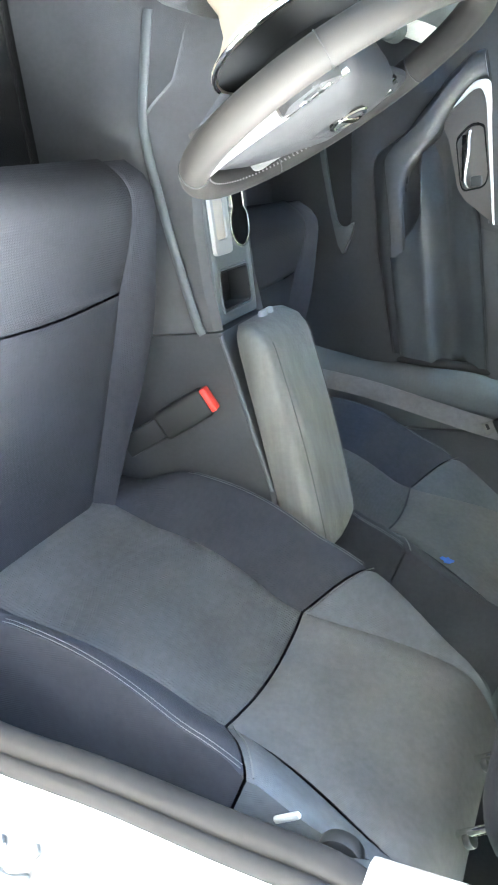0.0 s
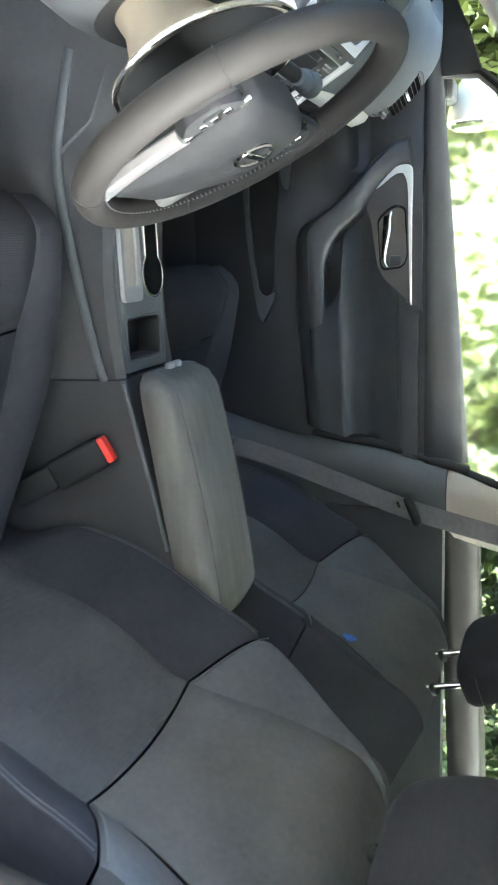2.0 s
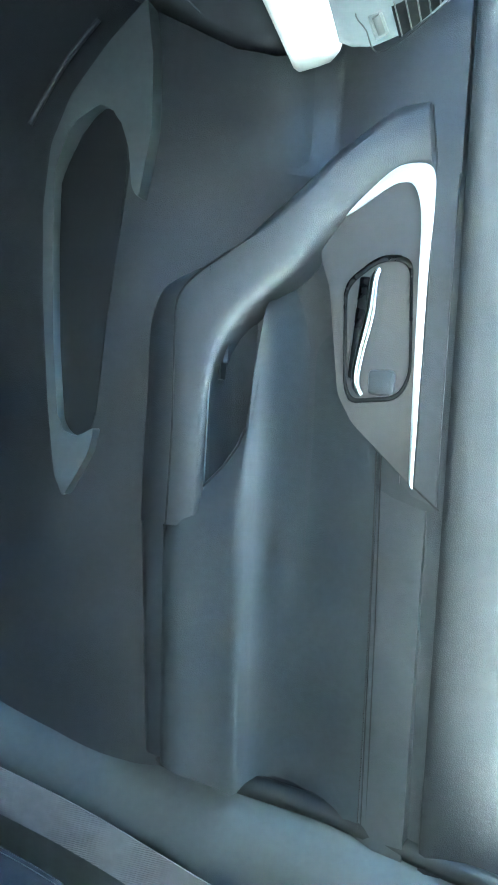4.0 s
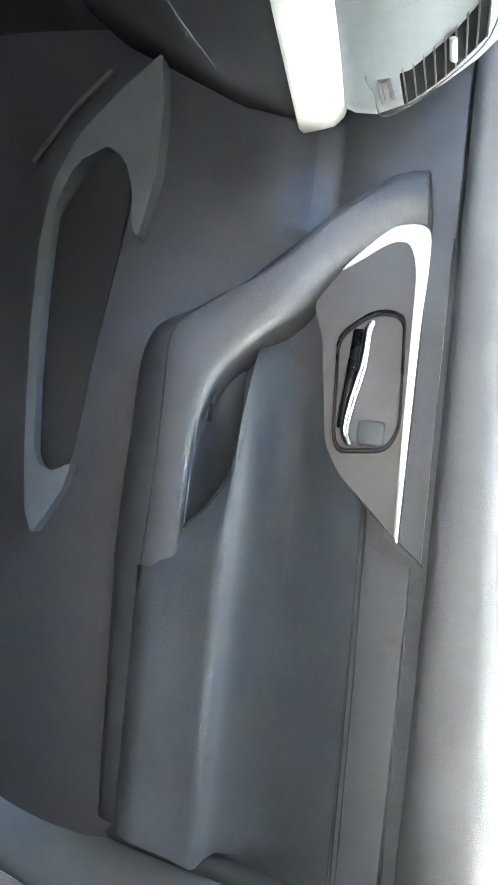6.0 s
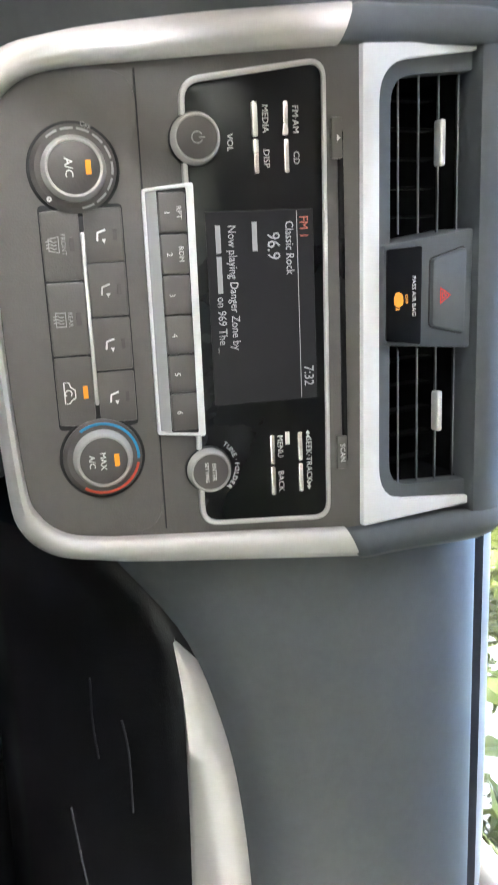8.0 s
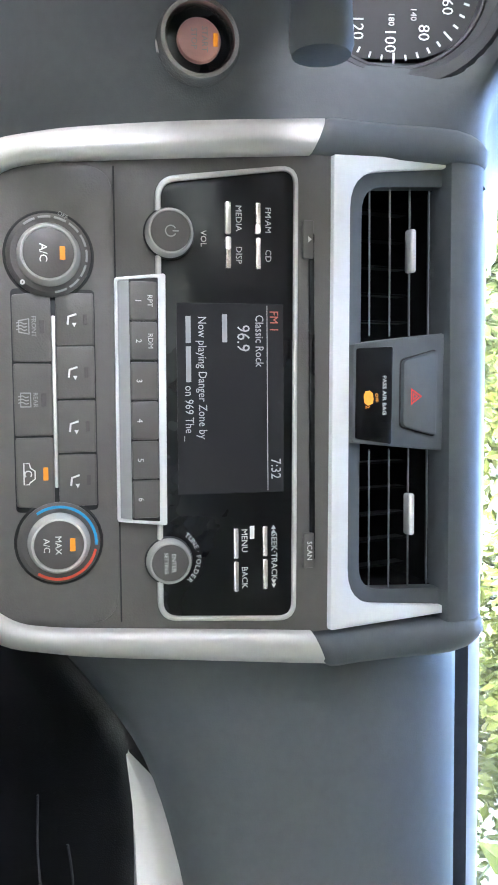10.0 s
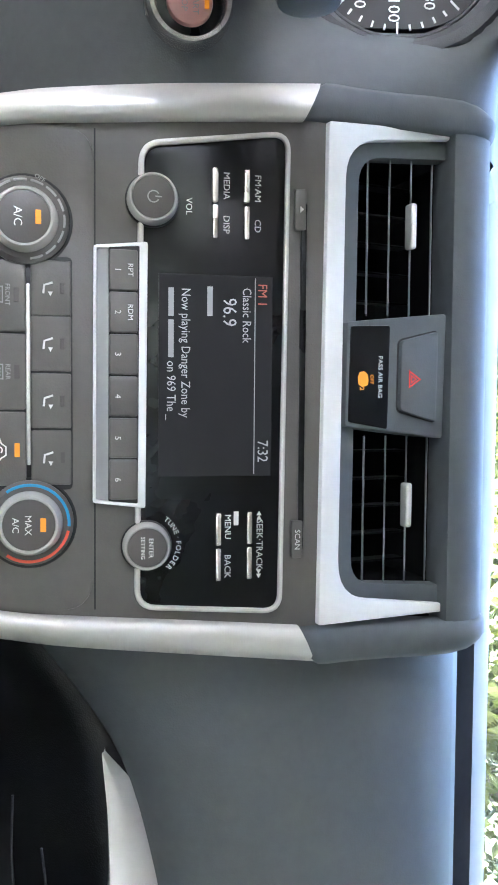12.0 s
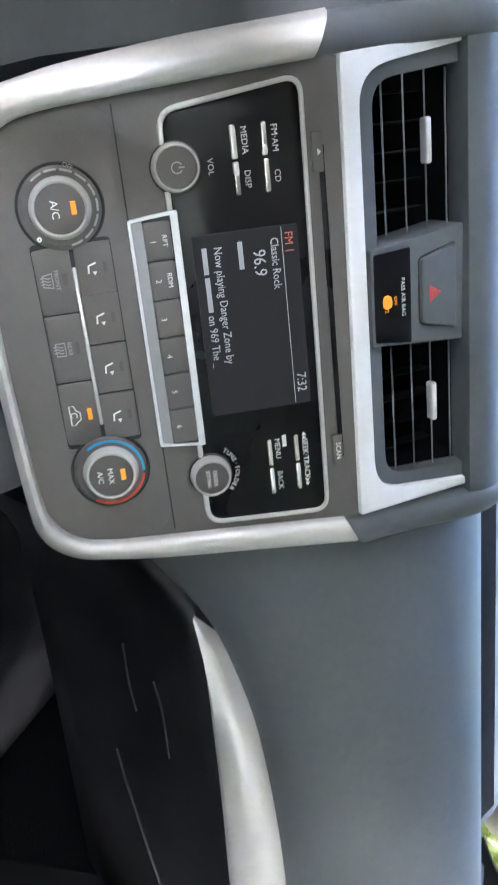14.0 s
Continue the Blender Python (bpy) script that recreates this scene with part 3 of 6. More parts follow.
firewall = tagged(new("wall_front", mesh_of(rbox((1.5, 0.05, 0.75), 0.01, 1, pose(0, 0.68, 0.6)), "firewall", CARPET)), "black carpeted front bulkhead", "wall", kind="structure")
for sx, side in ((-1, "left"), (1, "right")):
    tagged(new("wall_kick_" + side, mesh_of(rbox((0.05, 0.6, 0.72), 0.01, 1, pose(sx * 0.775, 0.41, 0.6)), "kick", CARPET)), "black carpeted kick panel", "wall", kind="structure")
rear_wall = tagged(new("wall_rear", mesh_of(rbox((1.5, 0.05, 0.85), 0.01, 1, pose(0, -2.05, 0.62)), "rear", CARPET)), "dark rear bulkhead behind the bench", "wall", kind="structure")
roof_rows = []
for i in range(13):
    yy = 0.25 - 2.15 * i / 12
    crown = 1.4 - 0.07 * ((yy + 0.75) / 1.1) ** 2
    roof_rows.append([(xx, yy, crown - 0.08 * (abs(xx) / 0.62) ** 3) for xx in [-0.62 + 1.24 * k / 10 for k in range(11)]])
ceiling = tagged(new("ceiling", mesh_of(sheet(roof_rows, 0.03), "ceiling", HEADLINER)), "pale cloth headliner", "ceiling", kind="structure")


def beam(path, sec, name, mat, label, up=(1, 0, 0)):
    return tagged(new(name, mesh_of(sweep(path, sec, up=up), name, mat, angle=50)), label, "pillar", kind="structure")


for sx, side in ((-1, "left"), (1, "right")):
    beam(smooth_line([(sx * 0.735, 0.46, 0.97), (sx * 0.705, 0.2, 1.13), (sx * 0.66, -0.05, 1.27), (sx * 0.62, -0.3, 1.335)], 5), oval(0.03, 0.05, 14, 3), "trim_a_pillar_" + side, BEIGE, "beige windscreen pillar trim")
    beam([(sx * 0.62, -0.28, 1.335), (sx * 0.61, -0.9, 1.35), (sx * 0.6, -1.9, 1.27)], oval(0.03, 0.035, 12, 3), "trim_roof_rail_" + side, BEIGE, "beige roof rail trim")
    beam([(sx * 0.7, -1.9, 0.95), (sx * 0.62, -1.75, 1.3)], oval(0.14, 0.03, 12, 3), "trim_rear_pillar_" + side, BEIGE, "beige rear pillar trim")
    sill = tagged(new("trim_sill_" + side, mesh_of(rbox((0.1, 1.98, 0.12), 0.02, 3, pose(sx * 0.75, -0.86, 0.33)), "sill", PLASTIC)), "dark plastic door sill cover", "sill", kind="structure")
ws = sheet([[(xx * (1 - 0.14 * t), 0.62 - 0.78 * t - 0.06 * abs(xx) ** 2, 0.97 + 0.37 * t) for xx in [-0.74 + 1.48 * k / 12 for k in range(13)]] for t in (0, 0.25, 0.5, 0.75, 1.0)], 0.004)
windscreen = tagged(new("window_front", mesh_of(ws, "windscreen", GLASS)), "clear windscreen glass", "window", kind="structure")
windscreen.visible_shadow = False

# outer roof skin, out of view, widened to shade the cabin
roof_rows = []
for i in range(15):
    yy = 0.12 - 2.05 * i / 14
    crown = 1.455 - 0.07 * ((yy + 0.75) / 1.1) ** 2
    roof_rows.append([(xx, yy, crown - 0.075 * (abs(xx) / 0.69) ** 3) for xx in [-0.69 + 1.38 * k / 12 for k in range(13)]])
tagged(new("roof", mesh_of(sheet(roof_rows, 0.012), "roof", PAINT)), "white painted car roof", "car body", kind="structure")

# B pillars: dark lower trim, beige upper trim
for sx, side in ((-1, "left"), (1, "right")):
    def bsec(z, w, x, lean, depth=0.05, sx=sx):
        c = -0.84 + lean
        return [Vector((sx * (x + dx), c + yy * w, z)) for dx, yy in ((0.06, -1.0), (0.026, -0.97), (0.014, -0.75), (0.005, -0.35), (-0.002, 0.05), (-0.004, 0.3), (-0.001, 0.55), (0.008, 0.78), (0.02, 0.93), (0.034, 1.0), (0.06, 1.0))]
    out = 0.045 if sx < 0 else 0.0               # the left one is trimmed out to the door opening
    back = 0.075 if sx < 0 else 0.0
    low = [bsec(z, w, x + out, l - back) for z, w, x, l in ((0.3, 0.1, 0.655, 0.14), (0.45, 0.095, 0.66, 0.117), (0.55, 0.09, 0.662, 0.1), (0.65, 0.086, 0.666, 0.078), (0.75, 0.084, 0.672, 0.058), (0.85, 0.084, 0.678, 0.044), (0.93, 0.084, 0.681, 0.022), (1.0, 0.084, 0.682, -0.004))]
    tagged(new("trim_b_pillar_lower_" + side, mesh_of(loft(low), "b_low", PAD, angle=50)), "dark plastic lower centre pillar trim", "pillar", kind="structure")
    high = [bsec(z, w, x + out * 0.9, l + 0.003 * (sx < 0)) for z, w, x, l in ((1.003, 0.083, 0.684, -0.006), (1.1, 0.08, 0.668, -0.03), (1.2, 0.078, 0.645, -0.05), (1.34, 0.075, 0.605, -0.07))]
    tagged(new("trim_b_pillar_upper_" + side, mesh_of(loft(high), "b_high", BEIGE, angle=50)), "beige upper centre pillar trim", "pillar", kind="structure")

# black strip for the shaded gap between the passenger door and its pillar trim
tagged(new("trim_pillar_gap", mesh_of(sweep(smooth_line([(0.706, -0.602, 0.36), (0.706, -0.622, 0.46), (0.706, -0.648, 0.56), (0.708, -0.678, 0.68), (0.712, -0.694, 0.78), (0.714, -0.708, 0.86), (0.716, -0.735, 0.95), (0.722, -0.75, 1.0), (0.73, -0.765, 1.05)], 5), oval(0.012, 0.012, 12), up=(1, 0, 0)), "pillar_gap", BLACK, angle=60)), "black strip for the shaded gap along the pillar trim", "seal", kind="structure")
# left door opening: seal and painted pillar face with its striker
seal_path = smooth_line([(-0.765, 0.3, 0.42), (-0.767, -0.3, 0.41), (-0.767, -0.58, 0.44), (-0.767, -0.67, 0.53), (-0.767, -0.702, 0.60), (-0.767, -0.722, 0.737), (-0.767, -0.748, 0.86), (-0.768, -0.768, 0.97), (-0.775, -0.79, 1.03), (-0.755, -0.82, 1.13), (-0.67, -0.85, 1.33)], 8)
tagged(new("trim_door_seal", mesh_of(sweep(seal_path, oval(0.017, 0.014, 16, 2.6), up=(1, 0, 0)), "seal", RUBBER, angle=60)), "brown-grey rubber door seal", "seal", kind="structure")
lip_path = [p + Vector((-0.017, -0.012, 0.0)) for p in seal_path]
tagged(new("trim_seal_lip", mesh_of(sweep(lip_path, oval(0.012, 0.008, 12, 2.4), up=(1, 0, 0)), "seal_lip", RUBBER, angle=60)), "thin outer lip of the door seal", "seal", kind="structure")
face = loft([[Vector((-0.775, -0.722 - dy, z)), Vector((-0.80, -0.732 - dy, z)), Vector((-0.86, -0.785 - dy, z)), Vector((-0.865, -0.95 - dy, z)), Vector((-0.777, -0.95 - dy, z))] for z, dy in ((0.2, -0.16), (0.45, -0.09), (0.53, -0.04), (0.61, 0.0), (0.75, 0.017), (0.85, 0.04), (0.95, 0.06), (1.1, 0.085), (1.3, 0.12))])
tagged(new("wall_pillar_left", mesh_of(face, "pillar_face", PAINT, angle=50)), "white painted centre pillar face", "car body", kind="structure")
striker = thing("door_striker", "bare metal door striker loop on white pillar", "striker")
striker.matrix_basis = pose(-0.84, -0.776, 0.666, 0, 0, 45)
part("plate", rbox((0.05, 0.004, 0.07), 0.002, 2, pose(0, 0, 0)), STEEL, striker)
part("loop", sweep(smooth_line([(-0.012, 0.002, 0.02), (-0.012, 0.03, 0.018), (-0.004, 0.034, 0.0), (-0.012, 0.03, -0.018), (-0.012, 0.002, -0.02)], 5), oval(0.0045, 0.0045, 10), up=(1, 0, 0)), STEEL, striker)
for zz in (-0.022, 0.022):
    part("bolt", disc(0.008, 0.006, 0.001, 6, pose(0.012, 0.002, zz, -90)), STEEL, striker)

for sx, side in ((-1, "left"), (1, "right")):
    tagged(new("trim_quarter_" + side, mesh_of(sheet([[(sx * (0.745 - 0.13 * t), y, 0.93 + 0.42 * t) for y in (-1.62 + 0.12 * t, -1.9, -2.2, -2.42)] for t in (0, 0.3, 0.7, 1.0)], 0.02), "quarter", PLASTIC)), "dark rear quarter trim panel", "pillar", kind="structure")
# parcel shelf and rear glass
tagged(new("trim_parcel_shelf", mesh_of(rbox((1.3, 0.42, 0.03), 0.01, 2, pose(0, -2.1, 1.03)), "shelf", CARPET)), "black carpeted parcel shelf", "shelf", kind="structure")
rear_glass = tagged(new("window_rear", mesh_of(sheet([[(xx * (1 - 0.1 * t), -2.3 + 0.42 * t, 1.04 + 0.27 * t) for xx in (-0.66, -0.3, 0.3, 0.66)] for t in (0, 0.5, 1)], 0.004), "rear_glass", TINTED)), "tinted rear window glass", "window", kind="structure")
# rear bench and rear door lining
bench = thing("rear_bench", "charcoal cloth rear bench seat", "car seat")
part("cushion", rbox((1.3, 0.5, 0.16), 0.05, 4, pose(0, -1.5, 0.46, 8)), CLOTH, bench)
part("backrest", rbox((1.3, 0.16, 0.62), 0.06, 4, pose(0, -1.82, 0.8, 22)), CLOTH, bench)
for sx, side in ((1, "right"), (-1, "left")):
    rd = thing("door_rear_" + side, "dark plastic rear door lining with window", "door", kind="structure")
    part("lining", sheet([[(sx * (0.70 + 0.02 * math.sin((z - 0.3) * 5)), y, z) for y in (-0.86, -1.2, -1.6, -1.95)] for z in (0.33, 0.5, 0.7, 0.9, 0.96, 1.0)], 0.03), PLASTIC, rd)
    part("sill", sheet([[(sx * xx, y, zz - 0.04 * (y + 0.9)) for xx, zz in ((0.70, 0.985), (0.697, 1.0), (0.702, 1.012), (0.72, 1.036), (0.738, 1.062), (0.748, 1.078), (0.754, 1.076), (0.76, 1.04))] for y in (-0.84, -1.1, -1.4, -1.7, -1.95)]), RUBBER, rd, "dark grey rear window ledge", angle=60)
    part("armrest", rbox((0.07, 0.45, 0.06), 0.02, 3, pose(sx * 0.67, -1.3, 0.72)), PLASTIC, rd)
    pane = part("pane", sheet([[(sx * (0.757 - 0.13 * t), y, 1.05 + 0.29 * t) for y in (-0.92, -1.9)] for t in (0, 1)], 0.004), TINTED, rd)
    pane.visible_shadow = sx < 0                 # only the driver-side pane casts a shadow, to keep sun off the ledge

# ---------------------------------------------------------------- centre stack
TILT = radians(30)
M_ST = Matrix(((1, 0, 0, 0), (0, math.sin(TILT), -math.cos(TILT), 0), (0, math.cos(TILT), math.sin(TILT), 0.8), (0, 0, 0, 1)))
stack = thing("centre_stack", "grey centre stack with silver surround, radio and climate controls", "dashboard console")
stack.matrix_basis = M_ST
# x across, y up the slope, z towards the seats
inner = [(-0.146, 0.118), (-0.141, 0.05), (-0.136, -0.01), (-0.133, -0.04), (-0.127, -0.06), (-0.113, -0.074), (-0.09, -0.08), (0.0, -0.083),
         (0.09, -0.08), (0.113, -0.074), (0.126, -0.06), (0.131, -0.04), (0.134, -0.01), (0.139, 0.05), (0.145, 0.118)]
outer = [(-0.1715, 0.13), (-0.1650, 0.05), (-0.1580, -0.01), (-0.1530, -0.04), (-0.1450, -0.068), (-0.1270, -0.086), (-0.095, -0.091), (0.0, -0.093),
         (0.095, -0.091), (0.1250, -0.086), (0.1420, -0.068), (0.1490, -0.04), (0.1540, -0.01), (0.1610, 0.05), (0.17, 0.13)]
IN = smooth_line([Vector((*p, 0)) for p in inner], 5)
OUT = smooth_line([Vector((*p, 0)) for p in outer], 5)
rows = []
for a, b in zip(IN, OUT):
    row = []
    for t, w in ((0.0, -0.006), (0.02, 0.003), (0.12, 0.0065), (0.35, 0.0075), (0.7, 0.004), (0.95, -0.004), (1.05, -0.012), (1.08, -0.03)):
        p = a.lerp(b, t)
        row.append((p.x, p.y, w))
    rows.append(row)
part("silver_surround", sheet(rows), SILVER, stack, "satin silver U-shaped surround", angle=50)
fas = [(p.x, p.y) for p in IN]
part("fascia", prism([(x * 1.01, y) for x, y in fas] + [(0.146, 0.131), (-0.147, 0.132)], -0.02, -0.001, 0), FASCIA, stack)


def collar(r0, r1, r_in, h, m):
    """A tapered plated collar round a knob."""
    prof = ((r0, 0.0), (r0, h * 0.3), (r0 - (r0 - r1) * 0.35, h * 0.62), (r1, h * 0.93), (r1 - 0.0004, h), (r_in + 0.0003, h), (r_in, h * 0.94), (r_in, h * 0.5))
    return loft([[(r * math.cos(2 * math.pi * k / 56), r * math.sin(2 * math.pi * k / 56), z) for k in range(56)] for r, z in prof], False, m)


# climate part under the seam
climate = part("climate_panel", prism(round_poly([(-0.135, 0.0005), (-0.131, -0.04), (-0.118, -0.067), (-0.088, -0.077), (0.088, -0.077), (0.117, -0.067), (0.129, -0.04), (0.132, -0.0005)], 0.02), -0.004, 0.0012, 0.0008), FASCIA, stack)
for sx, cx, cy, rr, lab in ((-1, -0.082, -0.036, 0.0245, "fan"), (1, 0.081, -0.034, 0.0245, "temperature")):
    k = part("knob_base", ring(rr - 0.0012, 0.0148, 0.0045, 56, pose(cx, cy, 0.001)), PLATE, climate, "dark grey ring with scale")
    part("knob_gap", ring(rr + 0.0006, rr - 0.0014, 0.0012, 56, pose(cx, cy, 0.0008)), BLACK, climate)
    part("knob_collar", collar(0.0178, 0.0156, 0.0138, 0.0105, pose(cx, cy, 0.002)), PLATED, climate, "bright chrome knob collar")
    part("knob", disc(0.0139, 0.0101, 0.0008, 56, pose(cx, cy, 0.002)), PLATE, climate, "grey round " + lab + " knob")
    part("indicator", rbox((0.0075, 0.003, 0.0008), 0.0003, 1, pose(cx, cy + 0.0075, 0.0122)), ORANGE, climate, "amber indicator")
for i in range(9):
    a = 200 - i * 24
    part("scale_mark", ring(0.0215, 0.0203, 0.0004, 6, pose(-0.082, -0.036, 0.0055), a, a + 19), LETTER_DIM, climate)
part("cold_mark", ring(0.0217, 0.0201, 0.0004, 24, pose(0.081, -0.034, 0.0055), 85, 215), BLUE_RING, climate, "blue cold arc")
part("hot_mark", ring(0.0217, 0.0201, 0.0004, 24, pose(0.081, -0.034, 0.0055), -35, 78), RED_RING, climate, "red hot arc")
letters("A/C", 0.0062, pose(-0.082, -0.039, 0.0122), LETTER, climate)
letters("MAX", 0.005, pose(0.081, -0.0345, 0.0122), LETTER, climate)
letters("A/C", 0.005, pose(0.081, -0.041, 0.0122), LETTER, climate)
letters("OFF", 0.0034, pose(-0.104, -0.028, 0.0054), LETTER_DIM, climate, 60)
part("fan_icon", ring(0.0015, 0.0004, 0.0004, 8, pose(-0.0665, -0.0505, 0.0055)), LETTER, climate)
part("button_bed", prism(round_poly([(-0.0635, -0.0112), (0.0632, -0.0112), (0.0632, -0.0575), (-0.0635, -0.0575)], 0.003, 3), -0.001, 0.0016, 0.0002), BLACK, climate, "black bed of the buttons")
bxs = [-0.0465, -0.0165, 0.0145, 0.0455]
for i, bx in enumerate(bxs):
    arc = -0.0015 * (abs(bx) / 0.046) ** 2
    b = part("mode_button", prism(round_poly([(bx - 0.0149, -0.0119), (bx + 0.0149, -0.0119), (bx + 0.0149, -0.0332), (bx - 0.0149, -0.0332)], 0.001, 2), -0.003, 0.0026, 0.0009), FASCIA, climate)
    part("lamp_slot", rbox((0.006, 0.0022, 0.0004), 0.0002, 1, pose(bx, -0.0165, 0.0027)), PLATE, b)
    # little seated figure reduced to a seat shape with an arrow
    part("seat_icon", sweep([(bx - 0.003, -0.0215, 0.0027), (bx - 0.0015, -0.026, 0.0027), (bx + 0.003, -0.0265, 0.0027)], oval(0.0006, 0.0002, 6)), LETTER, b)
    part("arrow_icon", prism([(bx + 0.002, -0.0215), (bx + 0.0045, -0.0228), (bx + 0.002, -0.0241)], 0.0024, 0.0029, 0), LETTER, b)
for i, (b0, b1, txt) in enumerate(((-0.062, -0.0225, "FRONT"), (-0.0215, 0.0195, "REAR"), (0.0205, 0.062, ""))):
    c = (b0 + b1) / 2
    b = part("lower_button", prism(round_poly([(b0 + 0.0001, -0.0358), (b1 - 0.0001, -0.0358), (b1 - 0.002 * (i == 2), -0.0568), (b0 + 0.002 * (i == 0), -0.0568)], 0.0015, 2), -0.003, 0.0026, 0.0009), FASCIA, climate)
    part("lamp_slot", rbox((0.0075, 0.0028, 0.0004), 0.0002, 1, pose(c, -0.0405, 0.0027)), ORANGE if i == 2 else PLATE, b)
    if txt:
        letters(txt, 0.0036, pose(c, -0.0452, 0.0028), LETTER_DIM, b)
        wide = 0.0046 if i == 0 else 0.0042
        icon_o, icon_i = [(c - wide, -0.0475), (c + wide, -0.0475), (c + wide * 0.75, -0.0535), (c - wide * 0.75, -0.0535)], [(c - wide + 0.0006, -0.048), (c + wide - 0.0006, -0.048), (c + wide * 0.75 - 0.0006, -0.053), (c - wide * 0.75 + 0.0006, -0.053)]
        if i:
            icon_o, icon_i = [(x if abs(y + 0.0475) < 1e-6 else c + math.copysign(wide, x - c), y) for x, y in icon_o], [(x if abs(y + 0.048) < 1e-6 else c + math.copysign(wide - 0.0006, x - c), y) for x, y in icon_i]
        part("window_icon", frame_bar(icon_o, icon_i, 0.0024, 0.0029, None, 0), LETTER_DIM, b)
        for k in (-1, 0, 1):
            part("heat_wave", sweep(smooth_line([(c + 0.0018 * k, -0.0488, 0.0027), (c + 0.0018 * k + 0.0005, -0.0505, 0.0027), (c + 0.0018 * k - 0.0005, -0.0522, 0.0027), (c + 0.0018 * k, -0.0546, 0.0027)], 3), oval(0.0003, 0.0002, 6)), LETTER_DIM, b)
    else:
        car_line = [(c - 0.0065, -0.0525), (c - 0.0062, -0.0495), (c - 0.0035, -0.0488), (c - 0.0018, -0.0464), (c + 0.0028, -0.0464), (c + 0.0045, -0.049), (c + 0.0058, -0.0498), (c + 0.006, -0.0525)]
        part("car_icon", sweep([(x, y, 0.0027) for x, y in car_line], oval(0.0004, 0.0002, 6), closed=True), LETTER, b)
        part("air_icon", ring(0.0022, 0.0015, 0.0005, 20, pose(c, -0.0502, 0.0024), 40, 320), LETTER, b)
part("divider_bar", rbox((0.098, 0.0024, 0.003), 0.0009, 2, pose(0.0005, -0.0345, 0.0025)), BRIGHT, climate, "thin bright divider bar")
part("joint", rbox((0.264, 0.0009, 0.0016), 0, 1, pose(-0.0015, 0.0008, 0.0008)), BLACK, stack)

# radio
radio = part("radio", prism(round_poly([(-0.1372, 0.1075), (0.1348, 0.105), (0.1292, 0.0255), (-0.1255, 0.0275)], 0.008), -0.004, 0.0015, 0.0006), GLOSS, stack, "glossy black radio panel")
fo = round_poly([(-0.14, 0.1105), (0.1375, 0.108), (0.1315, 0.0225), (-0.1285, 0.0245)], [0.012, 0.012, 0.012, 0.012])
fi = round_poly([(-0.1368, 0.1077), (0.1343, 0.1052), (0.1287, 0.0257), (-0.1252, 0.0277)], [0.009, 0.009, 0.009, 0.009])
part("radio_frame", frame_bar(fo, fi, -0.003, 0.0035), SILVER, stack, "satin silver radio frame")
part("preset_back", frame_bar(round_poly([(-0.0735, 0.0295), (0.074, 0.0285), (0.0705, -0.0005), (-0.0705, 0.0)], 0.0015, 2), round_poly([(-0.0708, 0.0249), (0.0712, 0.0241), (0.0689, 0.0014), (-0.0689, 0.0018)], 0.0008, 2), -0.002, 0.0044, None, 0.0007), WHITE_SILVER, stack, "pale silver preset button frame")
# Duller silver puts the ledge's shade into its colour.
part("preset_slope", sheet([[(u, 0.0012, 0.0008), (u, 0.0022, 0.0012), (u, 0.0070, 0.0040), (u, 0.0082, 0.0040), (u, 0.0086, 0.0)] for u in [-0.0692 + 0.1384 * k / 6 for k in range(7)]]), SHIFT, stack, "sloped ledge under the presets, silver toned for shade")
part("preset_bed", prism(round_poly([(-0.0709, 0.0250), (0.0713, 0.0242), (0.0697, 0.0080), (-0.0697, 0.0082)], 0.0008, 2), 0.0, 0.0041, 0.0002), BLACK, stack, "black bed of the presets")
for i in range(6):
    cx = -0.0572 + 0.02295 * i
    b = part("preset_button", rbox((0.0222, 0.0156, 0.004), 0.0013, 2, pose(cx, 0.0162, 0.0048)), FASCIA, stack)
    letters(str(i + 1), 0.0048, pose(cx, 0.0130, 0.007), LETTER, b)
    if i < 2:
        letters(("RPT", "RDM")[i], 0.0042, pose(cx, 0.0198, 0.007), LETTER, b)
screen = part("screen", rbox((0.1135, 0.065, 0.001), 0.0003, 1, pose(-0.0003, 0.0682, 0.0017)), SCREEN, radio, "dark grey lit display")


def say(txt, size, u, v, mat, bold=0.0):
    letters(txt, size, pose(u, v, 0.0024) @ Matrix.Diagonal((0.84, 1, 1, 1)), mat, screen, 0, "LEFT", "display_text", 0.00005, bold)


say("FM 1", 0.0076, -0.053, 0.0945, SCREEN_RED)
say("Classic Rock", 0.0072, -0.0505, 0.0855, SCREEN_TEXT)
say("96.9", 0.0112, -0.0445, 0.0755, SCREEN_TEXT)
say("Now playing Danger Zone by", 0.0072, -0.0492, 0.0507, SCREEN_TEXT)
say("on 969 The _", 0.0072, -0.0085, 0.0426, SCREEN_TEXT)
part("screen_line", rbox((0.1115, 0.0005, 0.0002), 0, 1, pose(-0.0003, 0.0905, 0.0023)), NAME_BAR, screen)
say("7:32", 0.0088, 0.036, 0.0953, SCREEN_TEXT)
for u0, u1, v in ((-0.0505, -0.034, 0.0645), (-0.0492, -0.0335, 0.0426), (-0.0315, -0.0105, 0.0426)):
    part("name_bar", rbox((u1 - u0, 0.003, 0.0003), 0, 1, pose((u0 + u1) / 2, v, 0.0023)), NAME_BAR, screen)
